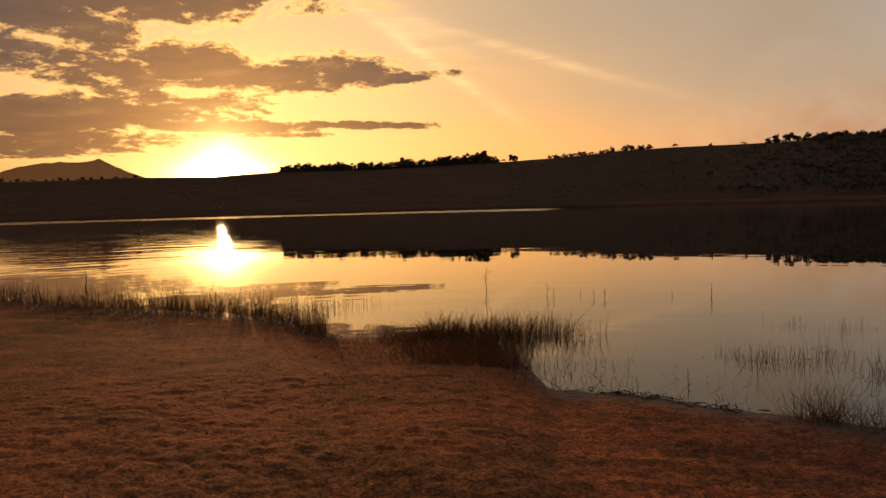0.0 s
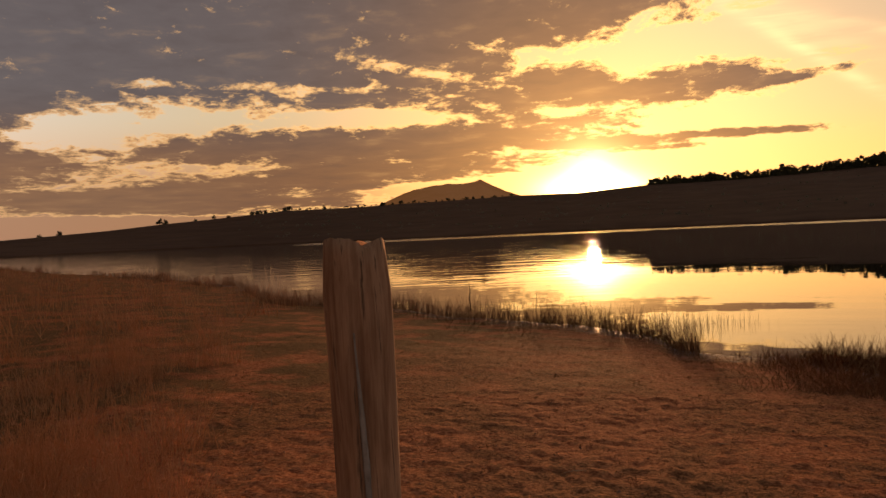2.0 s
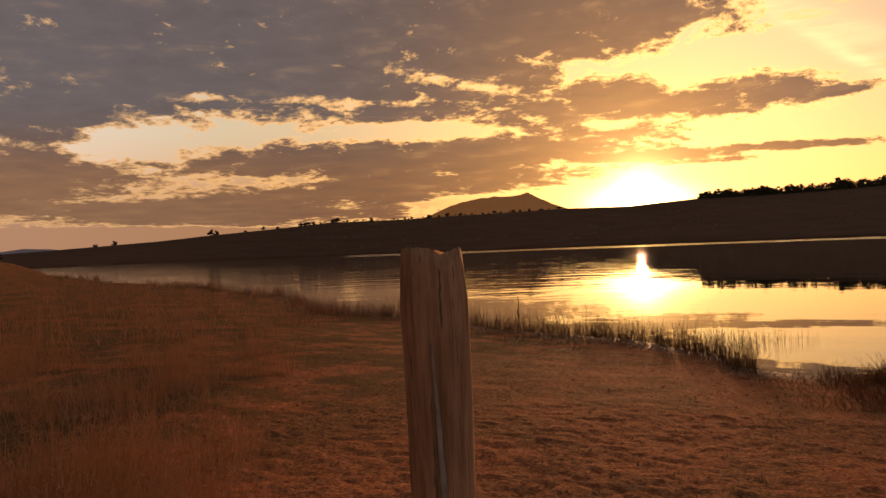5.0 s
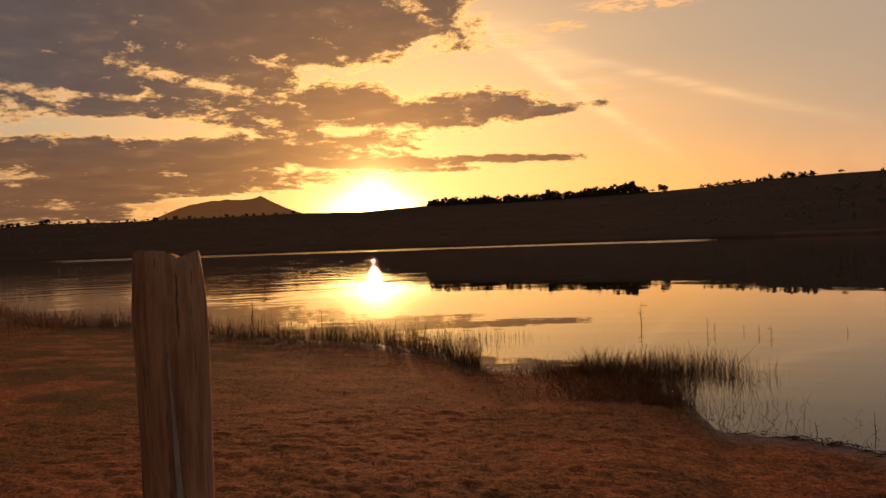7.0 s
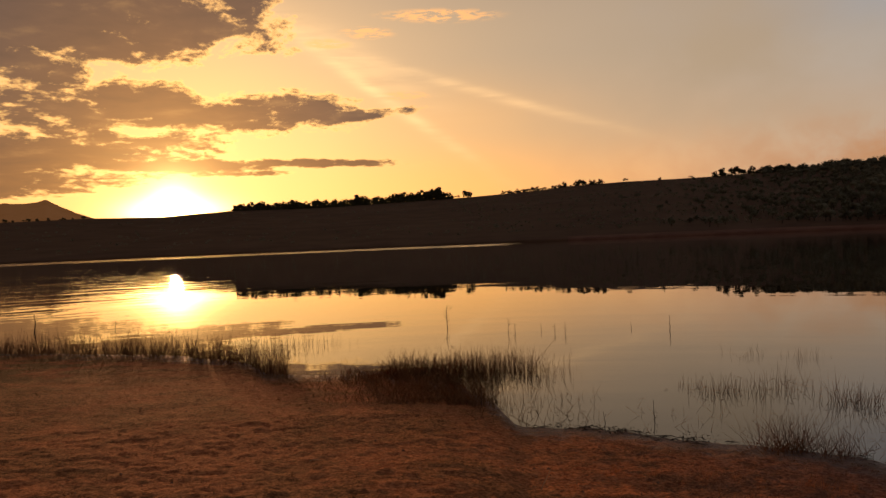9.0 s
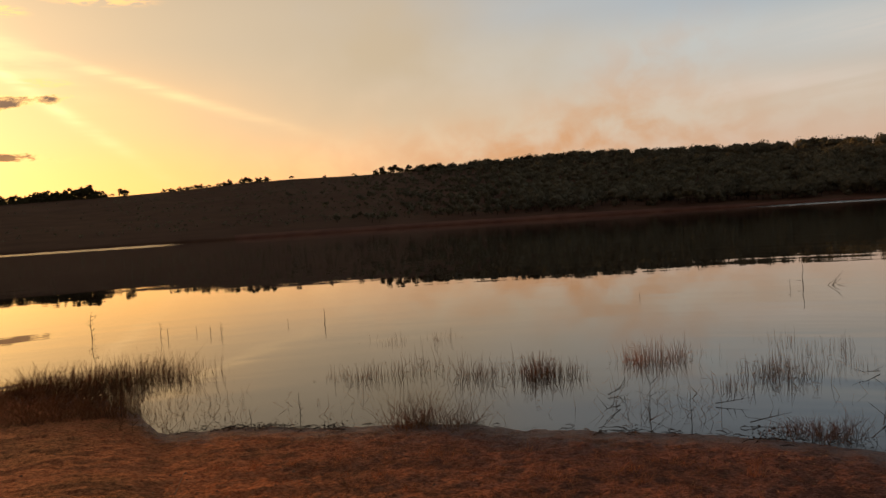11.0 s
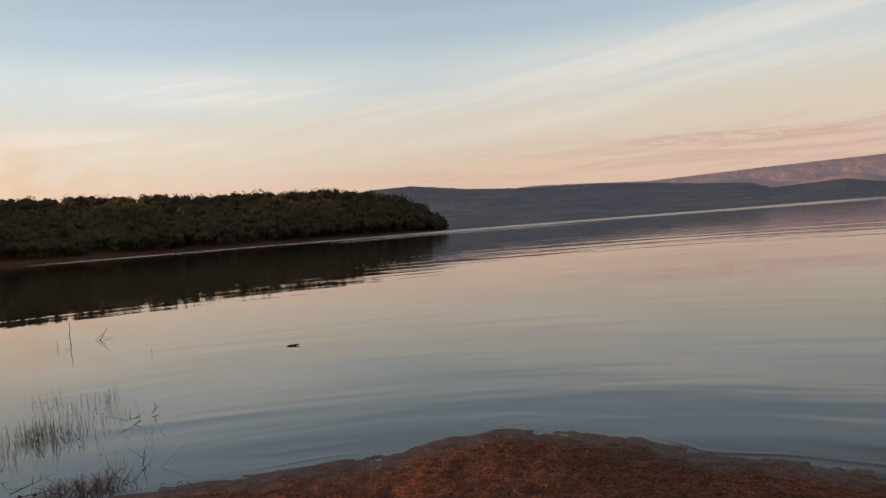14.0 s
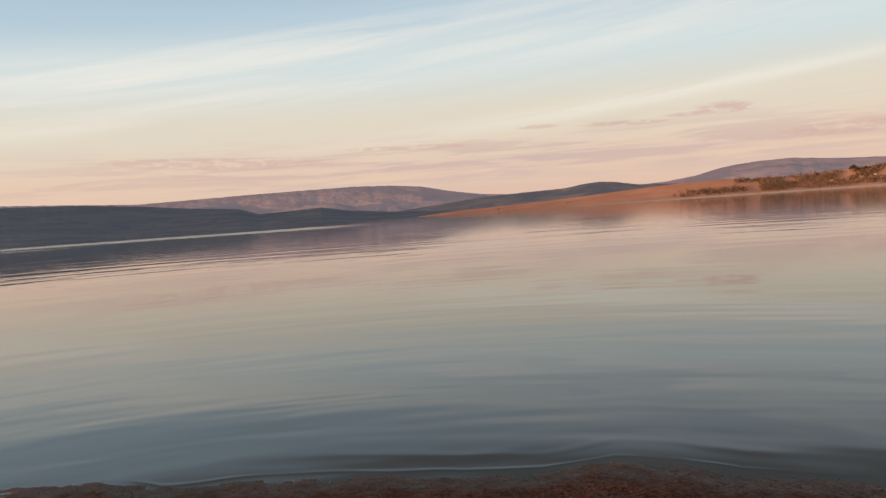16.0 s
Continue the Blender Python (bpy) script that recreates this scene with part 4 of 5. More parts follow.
# ---------------------------------------------------------------- fence post
def build_post():
    """A split, weathered log: two broken horns at the top, drying cracks down the side that faces the camera."""
    rng = random.Random(3)
    az, r = 31.8, 2.03
    base = bearing(az, r, ground_z(az, r) - 0.10)
    root = new("fence_post")
    sides, rows, tall = 40, 44, 2.0 - base.z
    verts, faces = [], []
    cracks = ((-1.62, 0.16, 0.014, 0.30, 0.90), (-2.25, 0.10, 0.010, 0.0, 0.75), (-0.95, 0.09, 0.008, 0.2, 0.95), (2.0, 0.12, 0.012, 0.0, 0.9), (-2.75, 0.08, 0.008, 0.4, 1.0))

    def rim(a):
        """How far the broken top stands up round the log."""
        left = math.exp(-((a + 2.2) / 0.85) ** 4)
        right = math.exp(-((a + 0.35) / 0.34) ** 2)
        rear = 0.6 * math.exp(-((a - 1.4) / 0.9) ** 2)
        return -0.022 + 0.032 * max(left, right * 0.93, rear) + 0.008 * wobble(a * 4, 0, 1.0, 3.0)

    for k in range(rows + 1):
        f = k / rows
        for i in range(sides):
            a = -math.pi + 2 * math.pi * i / sides
            z = f * (tall + rim(a))
            rad = 0.064 + 0.017 * f + 0.006 * math.sin(2 * a + 0.6) + 0.004 * wobble(a * 1.5, z * 2, 1.0, 1.0) + 0.0018 * wobble(a * 9, z * 3, 1.0, 6.0)
            if f > 0.93:
                rad -= 0.010 * (f - 0.93) / 0.07
            for c, w, deep, lo, hi in cracks:
                if lo <= f <= hi:
                    fade = min(1.0, (f - lo) * 10 + 0.2, (hi - f) * 10 + 0.2)
                    rad -= deep * fade * math.exp(-((a - c - 0.12 * wobble(z * 3, c, 1.0, 2.0)) / (w * 0.55)) ** 2)
            verts.append((math.cos(a) * rad, math.sin(a) * rad * 0.95, z))
    for k in range(rows):
        for i in range(sides):
            j = (i + 1) % sides
            faces.append((k * sides + i, k * sides + j, (k + 1) * sides + j, (k + 1) * sides + i))
    o = len(verts)
    verts.append((0.0, 0.0, tall - 0.018))
    for i in range(sides):
        faces.append((rows * sides + i, rows * sides + (i + 1) % sides, o))
    child(link_mesh("post_body", verts, faces, WOOD, True), root)
    # a pale sliver of bare wood standing in the long crack
    s = Soup()
    a, pts, wid = -1.60, [], []
    for k in range(16):
        f = k / 15
        z = tall * (0.50 + 0.37 * f)
        rad = 0.066 + 0.017 * z / tall
        aa = a + 0.05 * math.sin(4.0 * f) - 0.10 * f
        pts.append(Vector((math.cos(aa) * rad, math.sin(aa) * rad * 0.95, z)))
        wid.append(0.0075 * (0.35 + math.sin(math.pi * min(f + 0.12, 1.0)) * rng.uniform(0.7, 1.0)))
    s.tube(pts, wid, 5)
    child(s.mesh("sliver", BARE_WOOD), root, "pale splinter of bare wood in the crack")
    turn = radians(az)
    root.matrix_basis = Matrix.Translation(base) @ Euler((radians(0.4), radians(-0.8), turn)).to_matrix().to_4x4()
    tagged(root, "weathered split wooden fence post standing in the red earth", "fence post")


BARE_WOOD = plain("bare_wood", (0.22, 0.165, 0.12), (0.37, 0.295, 0.225), 30.0)
build_post()


# ---------------------------------------------------------------- plants in and by the water
def reed_clump(name, label, count, spot, height, seed, mat=None, tilt=0.12, width=0.007, broken=0.12, group="reed clumps in the shallows"):
    """spot(rng) gives bearing and distance of a stalk's root."""
    rng = random.Random(seed)
    s = Soup()
    for _ in range(count):
        az, r = spot(rng)
        z = min(max(ground_z(az, r), -0.25), 0.6)
        h = height * rng.uniform(0.45, 1.15) * (0.85 + 0.7 * wobble(az * 0.9, r * 2.0, 1.0, 5.0))
        p = bearing(az, r, z - 0.02)
        top = p + Vector((rng.gauss(0, tilt) * h, rng.gauss(0, tilt) * h, h + max(-z, 0)))
        if rng.random() < broken:      # snapped stalk, its top hanging over
            knee = p.lerp(top, rng.uniform(0.5, 0.8))
            s.blade(p, knee, width, 0.0, rng, 2)
            a = rng.uniform(0, 6.3)
            s.blade(knee, knee + Vector((math.cos(a), math.sin(a), rng.uniform(-0.9, 0.2))) * h * rng.uniform(0.3, 0.6), width * 0.8, 0.02, rng, 2)
        else:
            s.blade(p, top, width * rng.uniform(0.7, 1.3), rng.gauss(0, 0.10) * h, rng, 4)
    return tagged(s.mesh(name, mat or REED), label, "reeds", group, "stuff")


def patch(az, r, da, dr):
    return lambda rng: (rng.gauss(az, da), rng.gauss(r, dr))


def along(lo, hi, out, spread):
    """Along the waterline between two bearings, out metres beyond it."""
    def spot(rng):
        az = rng.uniform(lo, hi)
        return az, shore(az) + rng.gauss(out, spread)
    return spot


def plant_reeds():
    tall = "dark upright reeds standing in the shallow water"
    edge = "ragged dark sedge along the water's edge"
    reed_clump("reeds", edge, 1000, along(19, 30, 0.1, 0.6), 0.50, 61, tilt=0.24, width=0.010)
    reed_clump("reeds", edge, 1250, along(8.5, 19, 0.1, 0.5), 0.48, 62, tilt=0.24, width=0.009)
    reed_clump("reeds", tall, 200, patch(9.3, 16.2, 1.2, 0.5), 0.34, 63)
    reed_clump("reeds", tall, 60, patch(6.0, 16.7, 0.9, 0.4), 0.26, 64)
    reed_clump("reeds", edge, 900, along(30, 39, 0.3, 0.9), 0.50, 65, tilt=0.24, width=0.012)
    reed_clump("reeds", edge, 500, along(39, 52, 0.3, 3.0), 0.45, 66, width=0.016)
    # tufty belts at the marshy head of the bay, and tufts standing in its water
    g = random.Random(180)
    for k in range(46):
        az = g.uniform(36.5, 55.0)
        off = g.choice((g.uniform(-4.5, 0.3), g.uniform(-1.5, 0.8)))
        r = shore(az) * (1 + off / 30)
        far = min(r / 30, 2.2)
        reed_clump("reeds", "brown sedge tuft on the marshy shore of the bay", 46, patch(az, r, g.uniform(0.35, 1.0) / far, 0.35 * far), g.uniform(0.34, 0.72) * (0.8 + 0.2 * far), 181 + k,
                   g.choice((REED, DRY_GRASS, REED)), tilt=0.30, width=0.012 * far, group="sedge tufts round the bay")
    for k, (az, r) in enumerate(((38.3, 30.5), (37.2, 29.5), (36.4, 28.0), (39.2, 33.0), (35.0, 27.0), (33.4, 26.5))):
        reed_clump("reeds", "small sedge tuft standing in the bay", 40, patch(az, r, 0.22, 0.25), 0.42, 240 + k, tilt=0.25, width=0.012, group="sedge tufts round the bay")
    # the sedge island off the spit
    reed_clump("reeds", "thick dark sedge island off the muddy spit", 1150, lambda g: (2.0 - 10.5 * g.betavariate(1.2, 1.2), g.gauss(12.5, 0.42)), 0.33, 67, tilt=0.45, width=0.009, broken=0.25)
    reed_clump("reeds", tall, 330, patch(-8.2, 12.0, 1.3, 0.35), 0.34, 68, tilt=0.32, width=0.006, broken=0.2)
    reed_clump("reeds", "dark sedge matted on the muddy spit", 2400, lambda g: (g.gauss(-0.2, 2.5), g.uniform(9.3, 12.8)), 0.19, 69, tilt=0.6, width=0.007)
    reed_clump("reeds", "dark sedge matted on the muddy spit", 1500, lambda g: (g.gauss(-3.8, 1.5), g.uniform(9.4, 12.0)), 0.18, 98, tilt=0.6, width=0.007)
    reed_clump("reeds", "dark sedge matted on the muddy spit", 1000, lambda g: (g.uniform(-6.5, 4.5), g.gauss(12.0, 0.45)), 0.22, 97, tilt=0.5, width=0.007)
    reed_clump("reeds", "sparse bent stalks in the shallows", 130, lambda g: (g.uniform(-13, -4), g.uniform(8.4, 10.3)), 0.24, 70, tilt=0.6, broken=0.4, width=0.006)
    reed_clump("reeds", "short dark sedge on the damp bank", 2200, along(-3, 20, -0.7, 0.6), 0.08, 95, tilt=0.8, width=0.007)
    reed_clump("reeds", "short dark sedge on the damp bank", 1600, along(20, 38, -1.2, 1.0), 0.10, 96, tilt=0.8, width=0.009)
    # tufts farther right, each in its own water
    for az, r, da, dr, n, h, seed in ((-19.3, 10.7, 0.5, 0.15, 18, 0.17, 71), (-21.8, 10.5, 0.9, 0.18, 60, 0.19, 72), (-25.4, 10.9, 1.0, 0.35, 50, 0.24, 73),
                                      (-29.6, 10.1, 0.9, 0.2, 80, 0.23, 74), (-34.0, 10.0, 0.75, 0.15, 150, 0.23, 75), (-36.2, 9.9, 0.5, 0.2, 40, 0.18, 76),
                                      (-23.2, 13.6, 0.8, 0.2, 26, 0.13, 77), (-26.6, 13.5, 0.7, 0.25, 26, 0.15, 78), (-41.0, 10.7, 0.5, 0.15, 90, 0.24, 79),
                                      (-42.8, 10.7, 0.6, 0.18, 80, 0.24, 80), (-44.8, 11.1, 0.8, 0.25, 18, 0.16, 81), (-47.2, 9.1, 0.5, 0.15, 34, 0.12, 82),
                                      (-50.2, 9.9, 1.1, 0.3, 130, 0.21, 83), (-49.7, 12.3, 0.5, 0.2, 18, 0.14, 84), (-52.6, 11.6, 0.9, 0.3, 44, 0.18, 85),
                                      (-54.2, 10.5, 0.7, 0.25, 22, 0.15, 86)):
        warm = -44 < az < -40
        reed_clump("reeds", "rust-brown dry reeds in the shallows" if warm else tall, n * 2, patch(az, r, da * 1.15, dr * 1.2), h * 1.2, seed, DRY_GRASS if warm else None, tilt=0.34, width=0.0072, broken=0.3)
    reed_clump("reeds", "thin bent stalks lying in the shallows", 80, lambda g: (g.uniform(-47, -38.5), g.uniform(7.5, 9.2)), 0.30, 87, tilt=0.9, broken=0.5, width=0.0045)
    reed_clump("reeds", "thin bent stalks lying in the shallows", 70, lambda g: (g.uniform(-37, -15), g.uniform(8.0, 9.4)), 0.18, 88, tilt=0.7, broken=0.4, width=0.006)
    reed_clump("reeds", "thin bent stalks lying in the shallows", 26, lambda g: (g.uniform(-57.5, -53), g.uniform(7.6, 10.2)), 0.22, 89, tilt=1.0, broken=0.5, width=0.0045)
    for az, r, n, h, seed, mat in ((-25.2, 7.75, 210, 0.40, 91, REED), (-28.2, 7.68, 100, 0.28, 92, REED), (-53.8, 7.3, 150, 0.22, 93, REED), (-51.6, 7.45, 110, 0.15, 94, REED)):
        bush(az, r, n, h, seed, mat)


def bush(az, r, count, height, seed, mat):
    """A fan of thin arching stems from one foot."""
    rng = random.Random(seed)
    s = Soup()
    foot = bearing(az, r, max(ground_z(az, r), 0) - 0.02)
    for _ in range(count):
        a, out = rng.uniform(0, 6.3), abs(rng.gauss(0, 0.55)) * height
        root = foot + Vector((rng.gauss(0, 0.14), rng.gauss(0, 0.10), 0))
        tip = root + Vector((math.cos(a) * out, math.sin(a) * out, height * rng.uniform(0.25, 1.0)))
        s.blade(root, tip, 0.0050, rng.uniform(-0.14, 0.14), rng, 4)
        if rng.random() < 0.4:      # a side shoot
            o = root.lerp(tip, rng.uniform(0.3, 0.7))
            s.blade(o, o + Vector((rng.gauss(0, 0.35), rng.gauss(0, 0.35), rng.uniform(0.1, 0.5))) * height * 0.5, 0.0028, 0.02, rng, 2)
    tagged(s.mesh("sedge_tuft", mat), "arching tuft of dead stems at the waterline", "sedge", "tufts at the waterline")


def dead_branch(name, label, az, r, height, seed, twigs=14, lean=0.1, fine=1.0):
    """A drowned sapling: one crooked stem with twigs."""
    rng = random.Random(seed)
    s = Soup()
    p = bearing(az, r, -0.3)
    pts = [p]
    side = bearing(az - 90)
    for i in range(1, 9):
        f = i / 8
        pts.append(p + Vector((0, 0, (height + 0.3) * f)) + side * height * (lean * math.sin(2.2 * f) + rng.gauss(0, 0.022)) + bearing(az, rng.gauss(0, 0.02) * height))
    s.tube(pts, [0.012 * fine * (1 - 0.75 * i / 8) for i in range(9)], 5)
    for _ in range(twigs):
        k = rng.randrange(3, 8)
        o = pts[k]
        d = (side * rng.choice((-1, 1, 1)) * rng.uniform(0.4, 1.0) + bearing(az, rng.uniform(-0.4, 0.4)) + Vector((0, 0, rng.uniform(0.0, 0.9)))) * height * rng.uniform(0.14, 0.38)
        s.blade(o, o + d, 0.008 * fine, 0.02, rng, 3)
        if rng.random() < 0.6:
            s.blade(o + d * 0.6, o + d * 0.6 + Vector((d.y, -d.x, abs(d.z) + 0.05)) * 0.5, 0.006 * fine, 0.01, rng, 2)
    tagged(s.mesh(name, TWIG), label, "dead branch", "drowned branches")


def build_branches():
    bare = "bare dead branch standing up out of the lake"
    dead_branch("dead_branch", bare, -3.2, 18.6, 0.55, 101, 13, -0.18, 1.0)
    dead_branch("dead_branch", "thin leafless stick in the water", -18.3, 16.9, 0.32, 102, 0, 0.06, 1.2)
    dead_branch("dead_branch", "thin leafless stick in the water", -51.0, 19.9, 0.52, 103, 1, 0.04, 1.2)
    dead_branch("dead_branch", "thin leafless stick in the water", 24.2, 24.0, 0.52, 104, 1, 0.08, 2.0)
    for az, r, h, n, seed in ((-7.1, 17.3, 0.30, 4, 105), (-7.6, 17.0, 0.22, 4, 106), (-9.5, 17.4, 0.15, 5, 107), (-10.4, 16.9, 0.18, 6, 108), (-11.1, 16.8, 0.24, 6, 109),
                              (-15.7, 17.3, 0.14, 2, 110), (-50.2, 19.5, 0.20, 5, 111), (-40.6, 18.2, 0.12, 2, 112), (-56.1, 16.2, 0.12, 3, 113), (19.5, 23.0, 0.28, 6, 114),
                              (-4.6, 9.4, 0.30, 3, 115), (-16.6, 8.8, 0.22, 4, 116), (-13.2, 8.5, 0.16, 4, 117)):
        dead_branch("dead_branch", "small twiggy branch poking out of the water", az, r, h, seed, n, 0.15, 0.7)
    for az, r, h, n, seed in ((-41.7, 7.25, 0.54, 12, 128), (-44.6, 7.3, 0.26, 7, 129)):
        dead_branch("dry_weed", "slender dry weed with thin side twigs at the waterline", az, r, h, seed, n, 0.10, 0.55)
    # a forked twig leaning over the water
    rng = random.Random(120)
    s = Soup()
    o = bearing(-52.7, 20.0, -0.03)
    side = bearing(-142.7)
    for dx, dz in ((0.22, 0.10), (0.26, 0.24), (0.34, -0.02)):
        s.blade(o, o + side * dx + Vector((0, 0, dz + 0.1)), 0.014, 0.03, rng, 4)
    s.blade(o + side * -0.1, o + side * 0.24 + Vector((0, 0, 0.3)), 0.012, 0.0, rng, 3)
    tagged(s.mesh("dead_branch", TWIG), "forked twig lying half in the water", "dead branch", "drowned branches")
    # twigs fallen on the shallows
    for az, r, seed in ((-56.4, 7.75, 121), (-55.9, 10.1, 122), (-56.6, 10.2, 123), (-48.5, 7.6, 124), (-46.2, 8.3, 125), (-39.8, 8.2, 126), (-38.9, 8.7, 127)):
        rng = random.Random(seed)
        s = Soup()
        o = bearing(az, r, 0.02)
        a = rng.uniform(0, 6.3)
        d = Vector((math.cos(a), math.sin(a), 0.12)) * rng.uniform(0.3, 0.5)
        s.blade(o, o + d, 0.012, 0.03, rng, 4)
        for f in (0.3, 0.5, 0.7):
            s.blade(o + d * f, o + d * f + Vector((rng.gauss(0, 0.1), rng.gauss(0, 0.1), rng.uniform(0.03, 0.15))), 0.007, 0.01, rng, 2)
        tagged(s.mesh("fallen_twig", TWIG), "dark fallen twig on the shallow water", "twig", "fallen twigs")


def build_floating_log():
    s = Soup()
    c = bearing(-65.6, 15.1, 0.0)
    side = bearing(-155.6)
    pts = [c + side * (-0.13 + 0.036 * i) + Vector((0, 0, 0.006 + 0.002 * i)) for i in range(8)]
    s.tube(pts, [0.003, 0.008, 0.012, 0.014, 0.014, 0.015, 0.012, 0.005], 7)
    tagged(s.mesh("floating_log", TWIG, True), "short dark piece of driftwood floating on the lake", "driftwood")


# ---------------------------------------------------------------- on the bank
def build_drift_line():
    """Washed-up weed, bark and sticks along the waterline."""
    rng = random.Random(130)
    s = Soup()
    for _ in range(170):
        az = rng.choice((rng.uniform(-20, -8), rng.uniform(-60, -10), rng.uniform(-52, -36), rng.uniform(-20, -11)))
        r = shore(az) + rng.gauss(-0.02, 0.10)
        p = bearing(az, r, max(ground_z(az, r), 0.0) + 0.008)
        a = radians(az) + rng.gauss(0, 0.5)
        d = Vector((math.cos(a), math.sin(a), rng.gauss(0, 0.08))) * rng.uniform(0.015, 0.08)
        s.tube([p - d, p + Vector((0, 0, 0.012)), p + d], [0.002, rng.uniform(0.002, 0.006), 0.0015], 5)
    for az, r, n in ((-14.2, 8.25, 90), (-19.4, 7.95, 60), (-12.0, 8.35, 40), (-49.5, 7.3, 50)):
        for _ in range(n):
            q = bearing(az + rng.gauss(0, 0.9), r + rng.gauss(0, 0.07))
            s.leaf(Vector((q.x, q.y, rng.uniform(0.005, 0.055))), rng.uniform(0.006, 0.018), rng)
    tagged(s.mesh("drift_line", TWIG), "dark weed and sticks washed up along the shore", "driftwood", kind="stuff")


def grow_meadow():
    rng = random.Random(140)
    s = Soup()
    tufts = 0
    while tufts < 150:
        az, r = rng.uniform(33, 67), 3.6 * (16 / 3.6) ** rng.random()
        q = bearing(az, r)
        if wobble(q.x, q.y, 0.6, 3.0) < -0.05 + max(0, (50 - az) * 0.035):
            continue
        tufts += 1
        z = ground_z(az, r)
        h = rng.uniform(0.28, 0.66)
        for _ in range(rng.randrange(24, 60)):
            root = Vector((q.x + rng.gauss(0, 0.13), q.y + rng.gauss(0, 0.13), z - 0.02))
            tip = root + Vector((rng.gauss(0, 0.20), rng.gauss(0, 0.20), rng.uniform(0.4, 1.15))) * h
            s.blade(root, tip, 0.0055, rng.gauss(0, 0.06), rng, 3)
            if rng.random() < 0.35:      # a loose seed head
                for _ in range(3):
                    s.blade(tip, tip + Vector((rng.gauss(0, 0.03), rng.gauss(0, 0.03), rng.uniform(0.0, 0.06))), 0.004, 0.005, rng, 2)
    for _ in range(300):      # thinner and farther out
        az, r = rng.uniform(36, 66), 16 * (90 / 16) ** rng.random()
        if r > shore(az) - 0.5 or rng.random() > (az - 33) / 16:
            continue
        q = bearing(az, r)
        z = ground_z(az, r)
        for _ in range(12):
            root = Vector((q.x + rng.gauss(0, 0.35), q.y + rng.gauss(0, 0.35), z - 0.02))
            s.blade(root, root + Vector((rng.gauss(0, 0.1), rng.gauss(0, 0.1), rng.uniform(0.2, 0.5))), 0.02, 0.03, rng, 2)
    tagged(s.mesh("dry_grass", DRY_GRASS), "tufts of tall reddish dry grass in the meadow", "grass", kind="stuff")


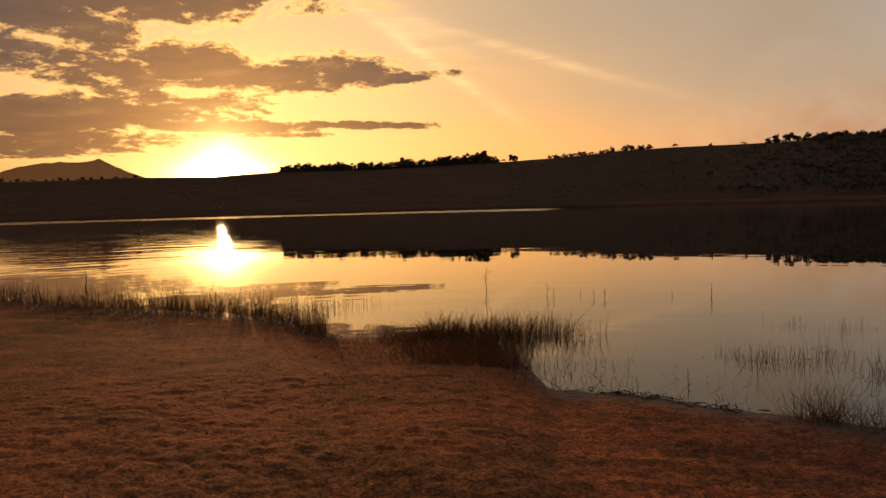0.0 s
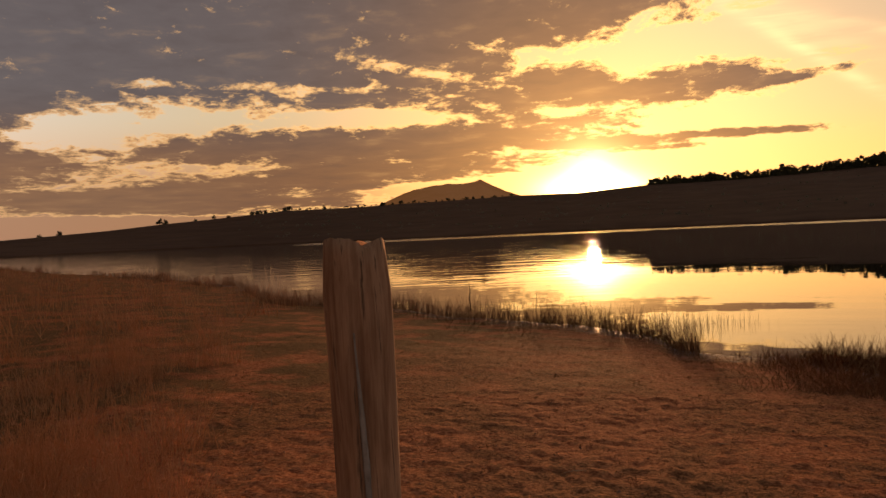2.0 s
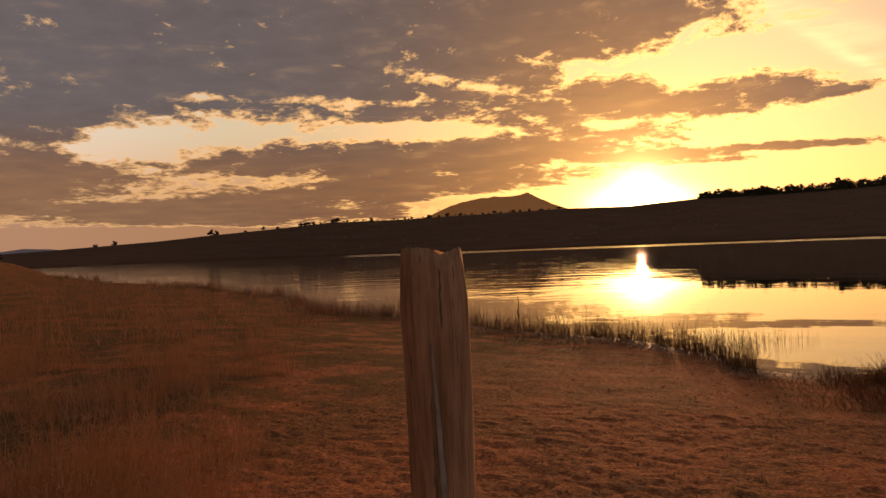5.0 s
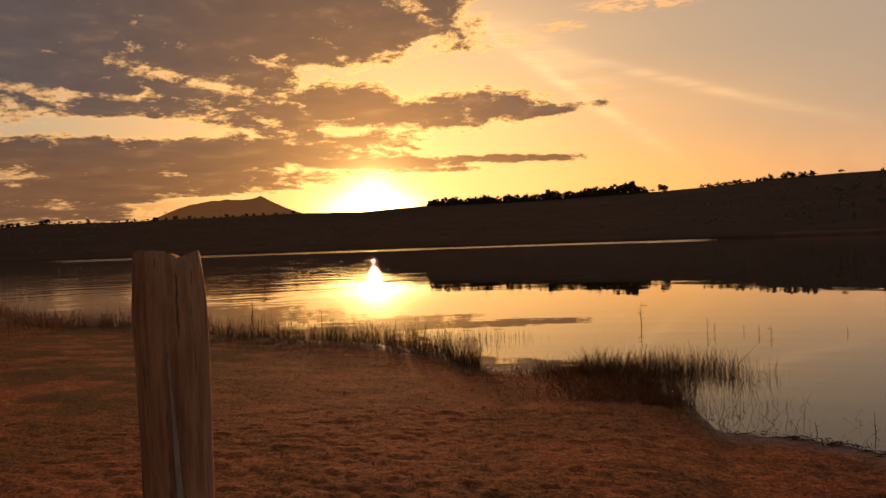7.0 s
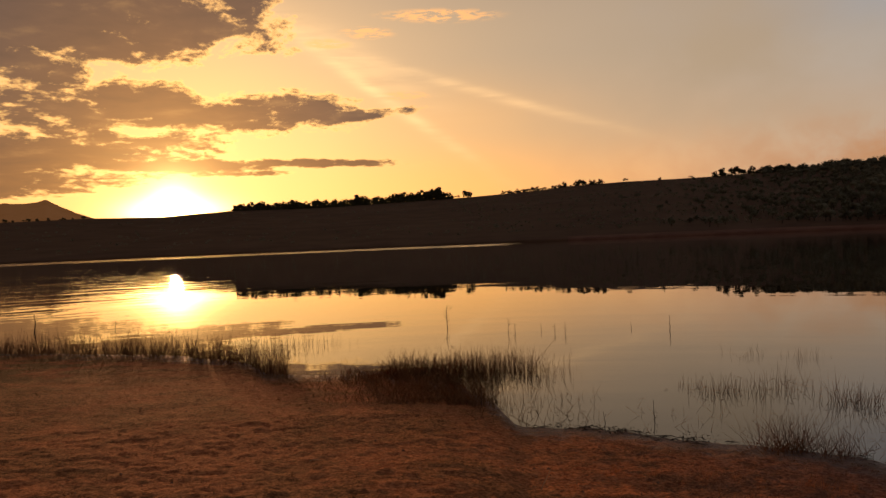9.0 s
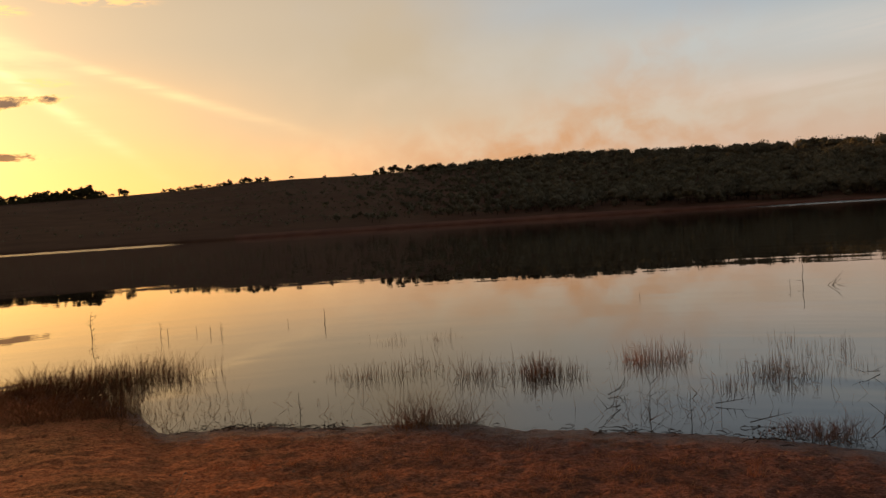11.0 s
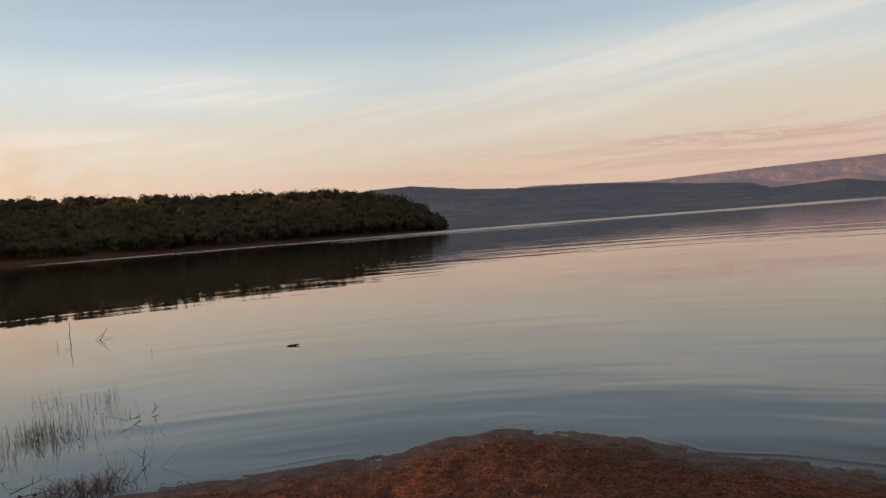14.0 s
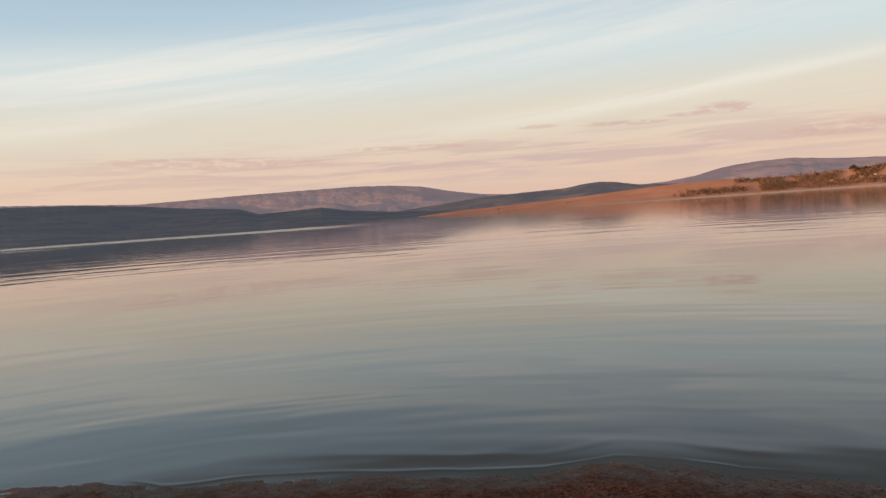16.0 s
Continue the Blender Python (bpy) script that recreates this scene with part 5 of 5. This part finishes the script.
def grow_turf():
    """Short dead turf and litter over the bank."""
    rng = random.Random(150)
    s, c, w = Soup(), Soup(), Soup()
    n = 0
    while n < 4200:
        az, r = rng.uniform(-143, 66), 2.8 * (17 / 2.8) ** rng.random()
        if r > shore(az) - 0.06:
            continue
        q = bearing(az, r)
        lush = wobble(q.x, q.y, 0.5, 11.0) + 0.5 * wobble(q.x, q.y, 1.9, 12.0) + (0.12 if az < -8 else 0.0)
        if lush < rng.uniform(-0.40, 0.45):
            continue
        n += 1
        z = ground_z(az, r) - 0.004
        tall = rng.uniform(0.012, 0.045) * (1.4 if az < -20 and r < 5.5 else 1.0)
        for _ in range(rng.randrange(3, 9)):      # a small tussock of short blades
            root = Vector((q.x + rng.gauss(0, 0.022), q.y + rng.gauss(0, 0.022), z))
            tip = root + Vector((rng.gauss(0, 0.7), rng.gauss(0, 0.7), rng.uniform(0.3, 1.0))) * tall
            o = len(s.verts)
            side = Vector((rng.gauss(0, 1), rng.gauss(0, 1), 0)).normalized() * 0.0026
            s.verts += [tuple(root - side), tuple(root + side), tuple(tip), tuple(root + Vector((side.y, -side.x, 0)))]
            s.faces += [(o, o + 1, o + 2), (o + 1, o + 3, o + 2), (o + 3, o, o + 2)]
    tagged(s.mesh("turf", TURF), "short trodden dead grass on the red bank", "grass", kind="stuff")
    l = Soup()
    for _ in range(9000):     # broken straw on the open shore
        az = rng.uniform(-143, -6)
        r = shore(az) - 0.04 - 3.2 * rng.random() ** 1.3
        q = bearing(az, r, ground_z(az, r) + 0.004)
        a, d = rng.uniform(0, 6.3), rng.uniform(0.008, 0.032)
        v = Vector((math.cos(a), math.sin(a), rng.uniform(0.0, 0.5))) * d
        u = Vector((-v.y, v.x, 0)).normalized() * rng.uniform(0.0012, 0.0026)
        o = len(l.verts)
        l.verts += [tuple(q - u), tuple(q + u), tuple(q + v), tuple(q + Vector((0, 0, 0.003)))]
        l.faces += [(o, o + 1, o + 2), (o, o + 3, o + 2), (o + 1, o + 3, o + 2)]
    tagged(l.mesh("litter", LITTER), "bits of dry straw strewn over the open shore", "straw", kind="stuff")
    for _ in range(90):      # wispy tufts on the bank
        az = rng.uniform(-50, -8)
        r = min(rng.uniform(3.9, 6.6), shore(az) - 0.25)
        q = bearing(az, r, ground_z(az, r) - 0.01)
        h = rng.uniform(0.05, 0.13)
        for _ in range(rng.randrange(8, 20)):
            root = q + Vector((rng.gauss(0, 0.035), rng.gauss(0, 0.035), 0))
            w.blade(root, root + Vector((rng.gauss(0, 0.4), rng.gauss(0, 0.4), rng.uniform(0.4, 1.1))) * h, 0.0030, rng.gauss(0, 0.02), rng, 2)
    tagged(w.mesh("wispy_grass", DRY_GRASS), "wispy tufts of dry grass on the bank", "grass", kind="stuff")
    for _ in range(2600):     # clods and small stones
        az, r = rng.uniform(-143, 60), 3.0 * (14 / 3.0) ** rng.random()
        if r > shore(az) - 0.02:
            continue
        q = bearing(az, r, ground_z(az, r))
        size = 0.004 + 0.013 * rng.random() ** 3
        o = len(c.verts)
        for dx, dy, dz in ((1, 0, 0), (0.3, 0.9, 0), (-0.8, 0.6, 0), (-0.9, -0.5, 0), (0.2, -1, 0)):
            k = size * rng.uniform(0.7, 1.2)
            c.verts.append((q.x + dx * k, q.y + dy * k, q.z - 0.003))
        c.verts.append((q.x + size * 0.2, q.y, q.z + size * rng.uniform(0.5, 0.9)))
        c.faces += [(o + i, o + (i + 1) % 5, o + 5) for i in range(5)]
    tagged(c.mesh("clods", CLOD), "small clods and stones on the bank", "stones", kind="stuff")


def scatter_straws():
    for az, r, size, seed, up in ((17.6, 5.55, 0.11, 161, 0.1), (38.4, 7.95, 0.14, 162, 1.0), (39.9, 7.5, 0.12, 163, 0.8), (7.5, 6.6, 0.06, 164, 0.1), (-8.5, 5.8, 0.20, 165, 0.7)):
        rng = random.Random(seed)
        s = Soup()
        o = bearing(az, r, ground_z(az, r) + 0.012)
        side = bearing(az - 90 + rng.uniform(-15, 15))
        d = (side * (1 - up) + Vector((0.05, 0.02, up))) * size
        s.tube([o - d * (0.5 if up < 0.5 else 0.2), o + Vector((0, 0, 0.006)), o + d * 0.5 + Vector((0, 0, 0.004)), o + d], [0.0018, 0.0032, 0.0028, 0.0014], 5)
        s.blade(o + d * 0.5, o + d * 0.8 + Vector((0.01, 0.005, 0.01)), 0.003, 0.004, rng, 2)
        tagged(s.mesh("straw", STRAW), "pale dry stalk lying on the red earth" if up < 0.5 else "pale dry stalk standing in the red earth", "straw", "pale stalks on the bank")


def build_mud_lumps():
    """Wet lumps and trampled mud along the open waterline."""
    rng = random.Random(171)
    c = Soup()
    for _ in range(2200):
        az = rng.uniform(-145, -58)
        r = shore(az) + rng.gauss(-0.22, 0.16)
        z = ground_z(az, r)
        if z < -0.012:
            continue
        q = bearing(az, r, z)
        size = 0.004 + 0.014 * rng.random() ** 2
        turn, o = radians(az), len(c.verts)
        for k in range(6):
            a = 2 * math.pi * k / 6
            u, v = math.cos(a) * size * rng.uniform(0.8, 1.5), math.sin(a) * size * rng.uniform(0.5, 0.9)
            c.verts.append((q.x + u * math.cos(turn) - v * math.sin(turn), q.y + u * math.sin(turn) + v * math.cos(turn), q.z - 0.004))
        c.verts.append((q.x, q.y, q.z + size * rng.uniform(0.25, 0.5)))
        c.faces += [(o + i, o + (i + 1) % 6, o + 6) for i in range(6)]
    tagged(c.mesh("mud_lumps", MUD), "wet trampled mud lumps along the waterline", "mud", kind="stuff")


MUD = plain("wet_mud", (0.060, 0.034, 0.023), (0.150, 0.085, 0.058), 30.0, 0.55, 0.0, 3.0, 0.5, 0.4)
CLOD = plain("clod", (0.11, 0.05, 0.03), (0.30, 0.17, 0.11), 20.0, 0.95, 0.0, 2.0, 0.6)
plant_reeds()
build_branches()
build_floating_log()
build_drift_line()
grow_meadow()
grow_turf()
scatter_straws()
build_mud_lumps()
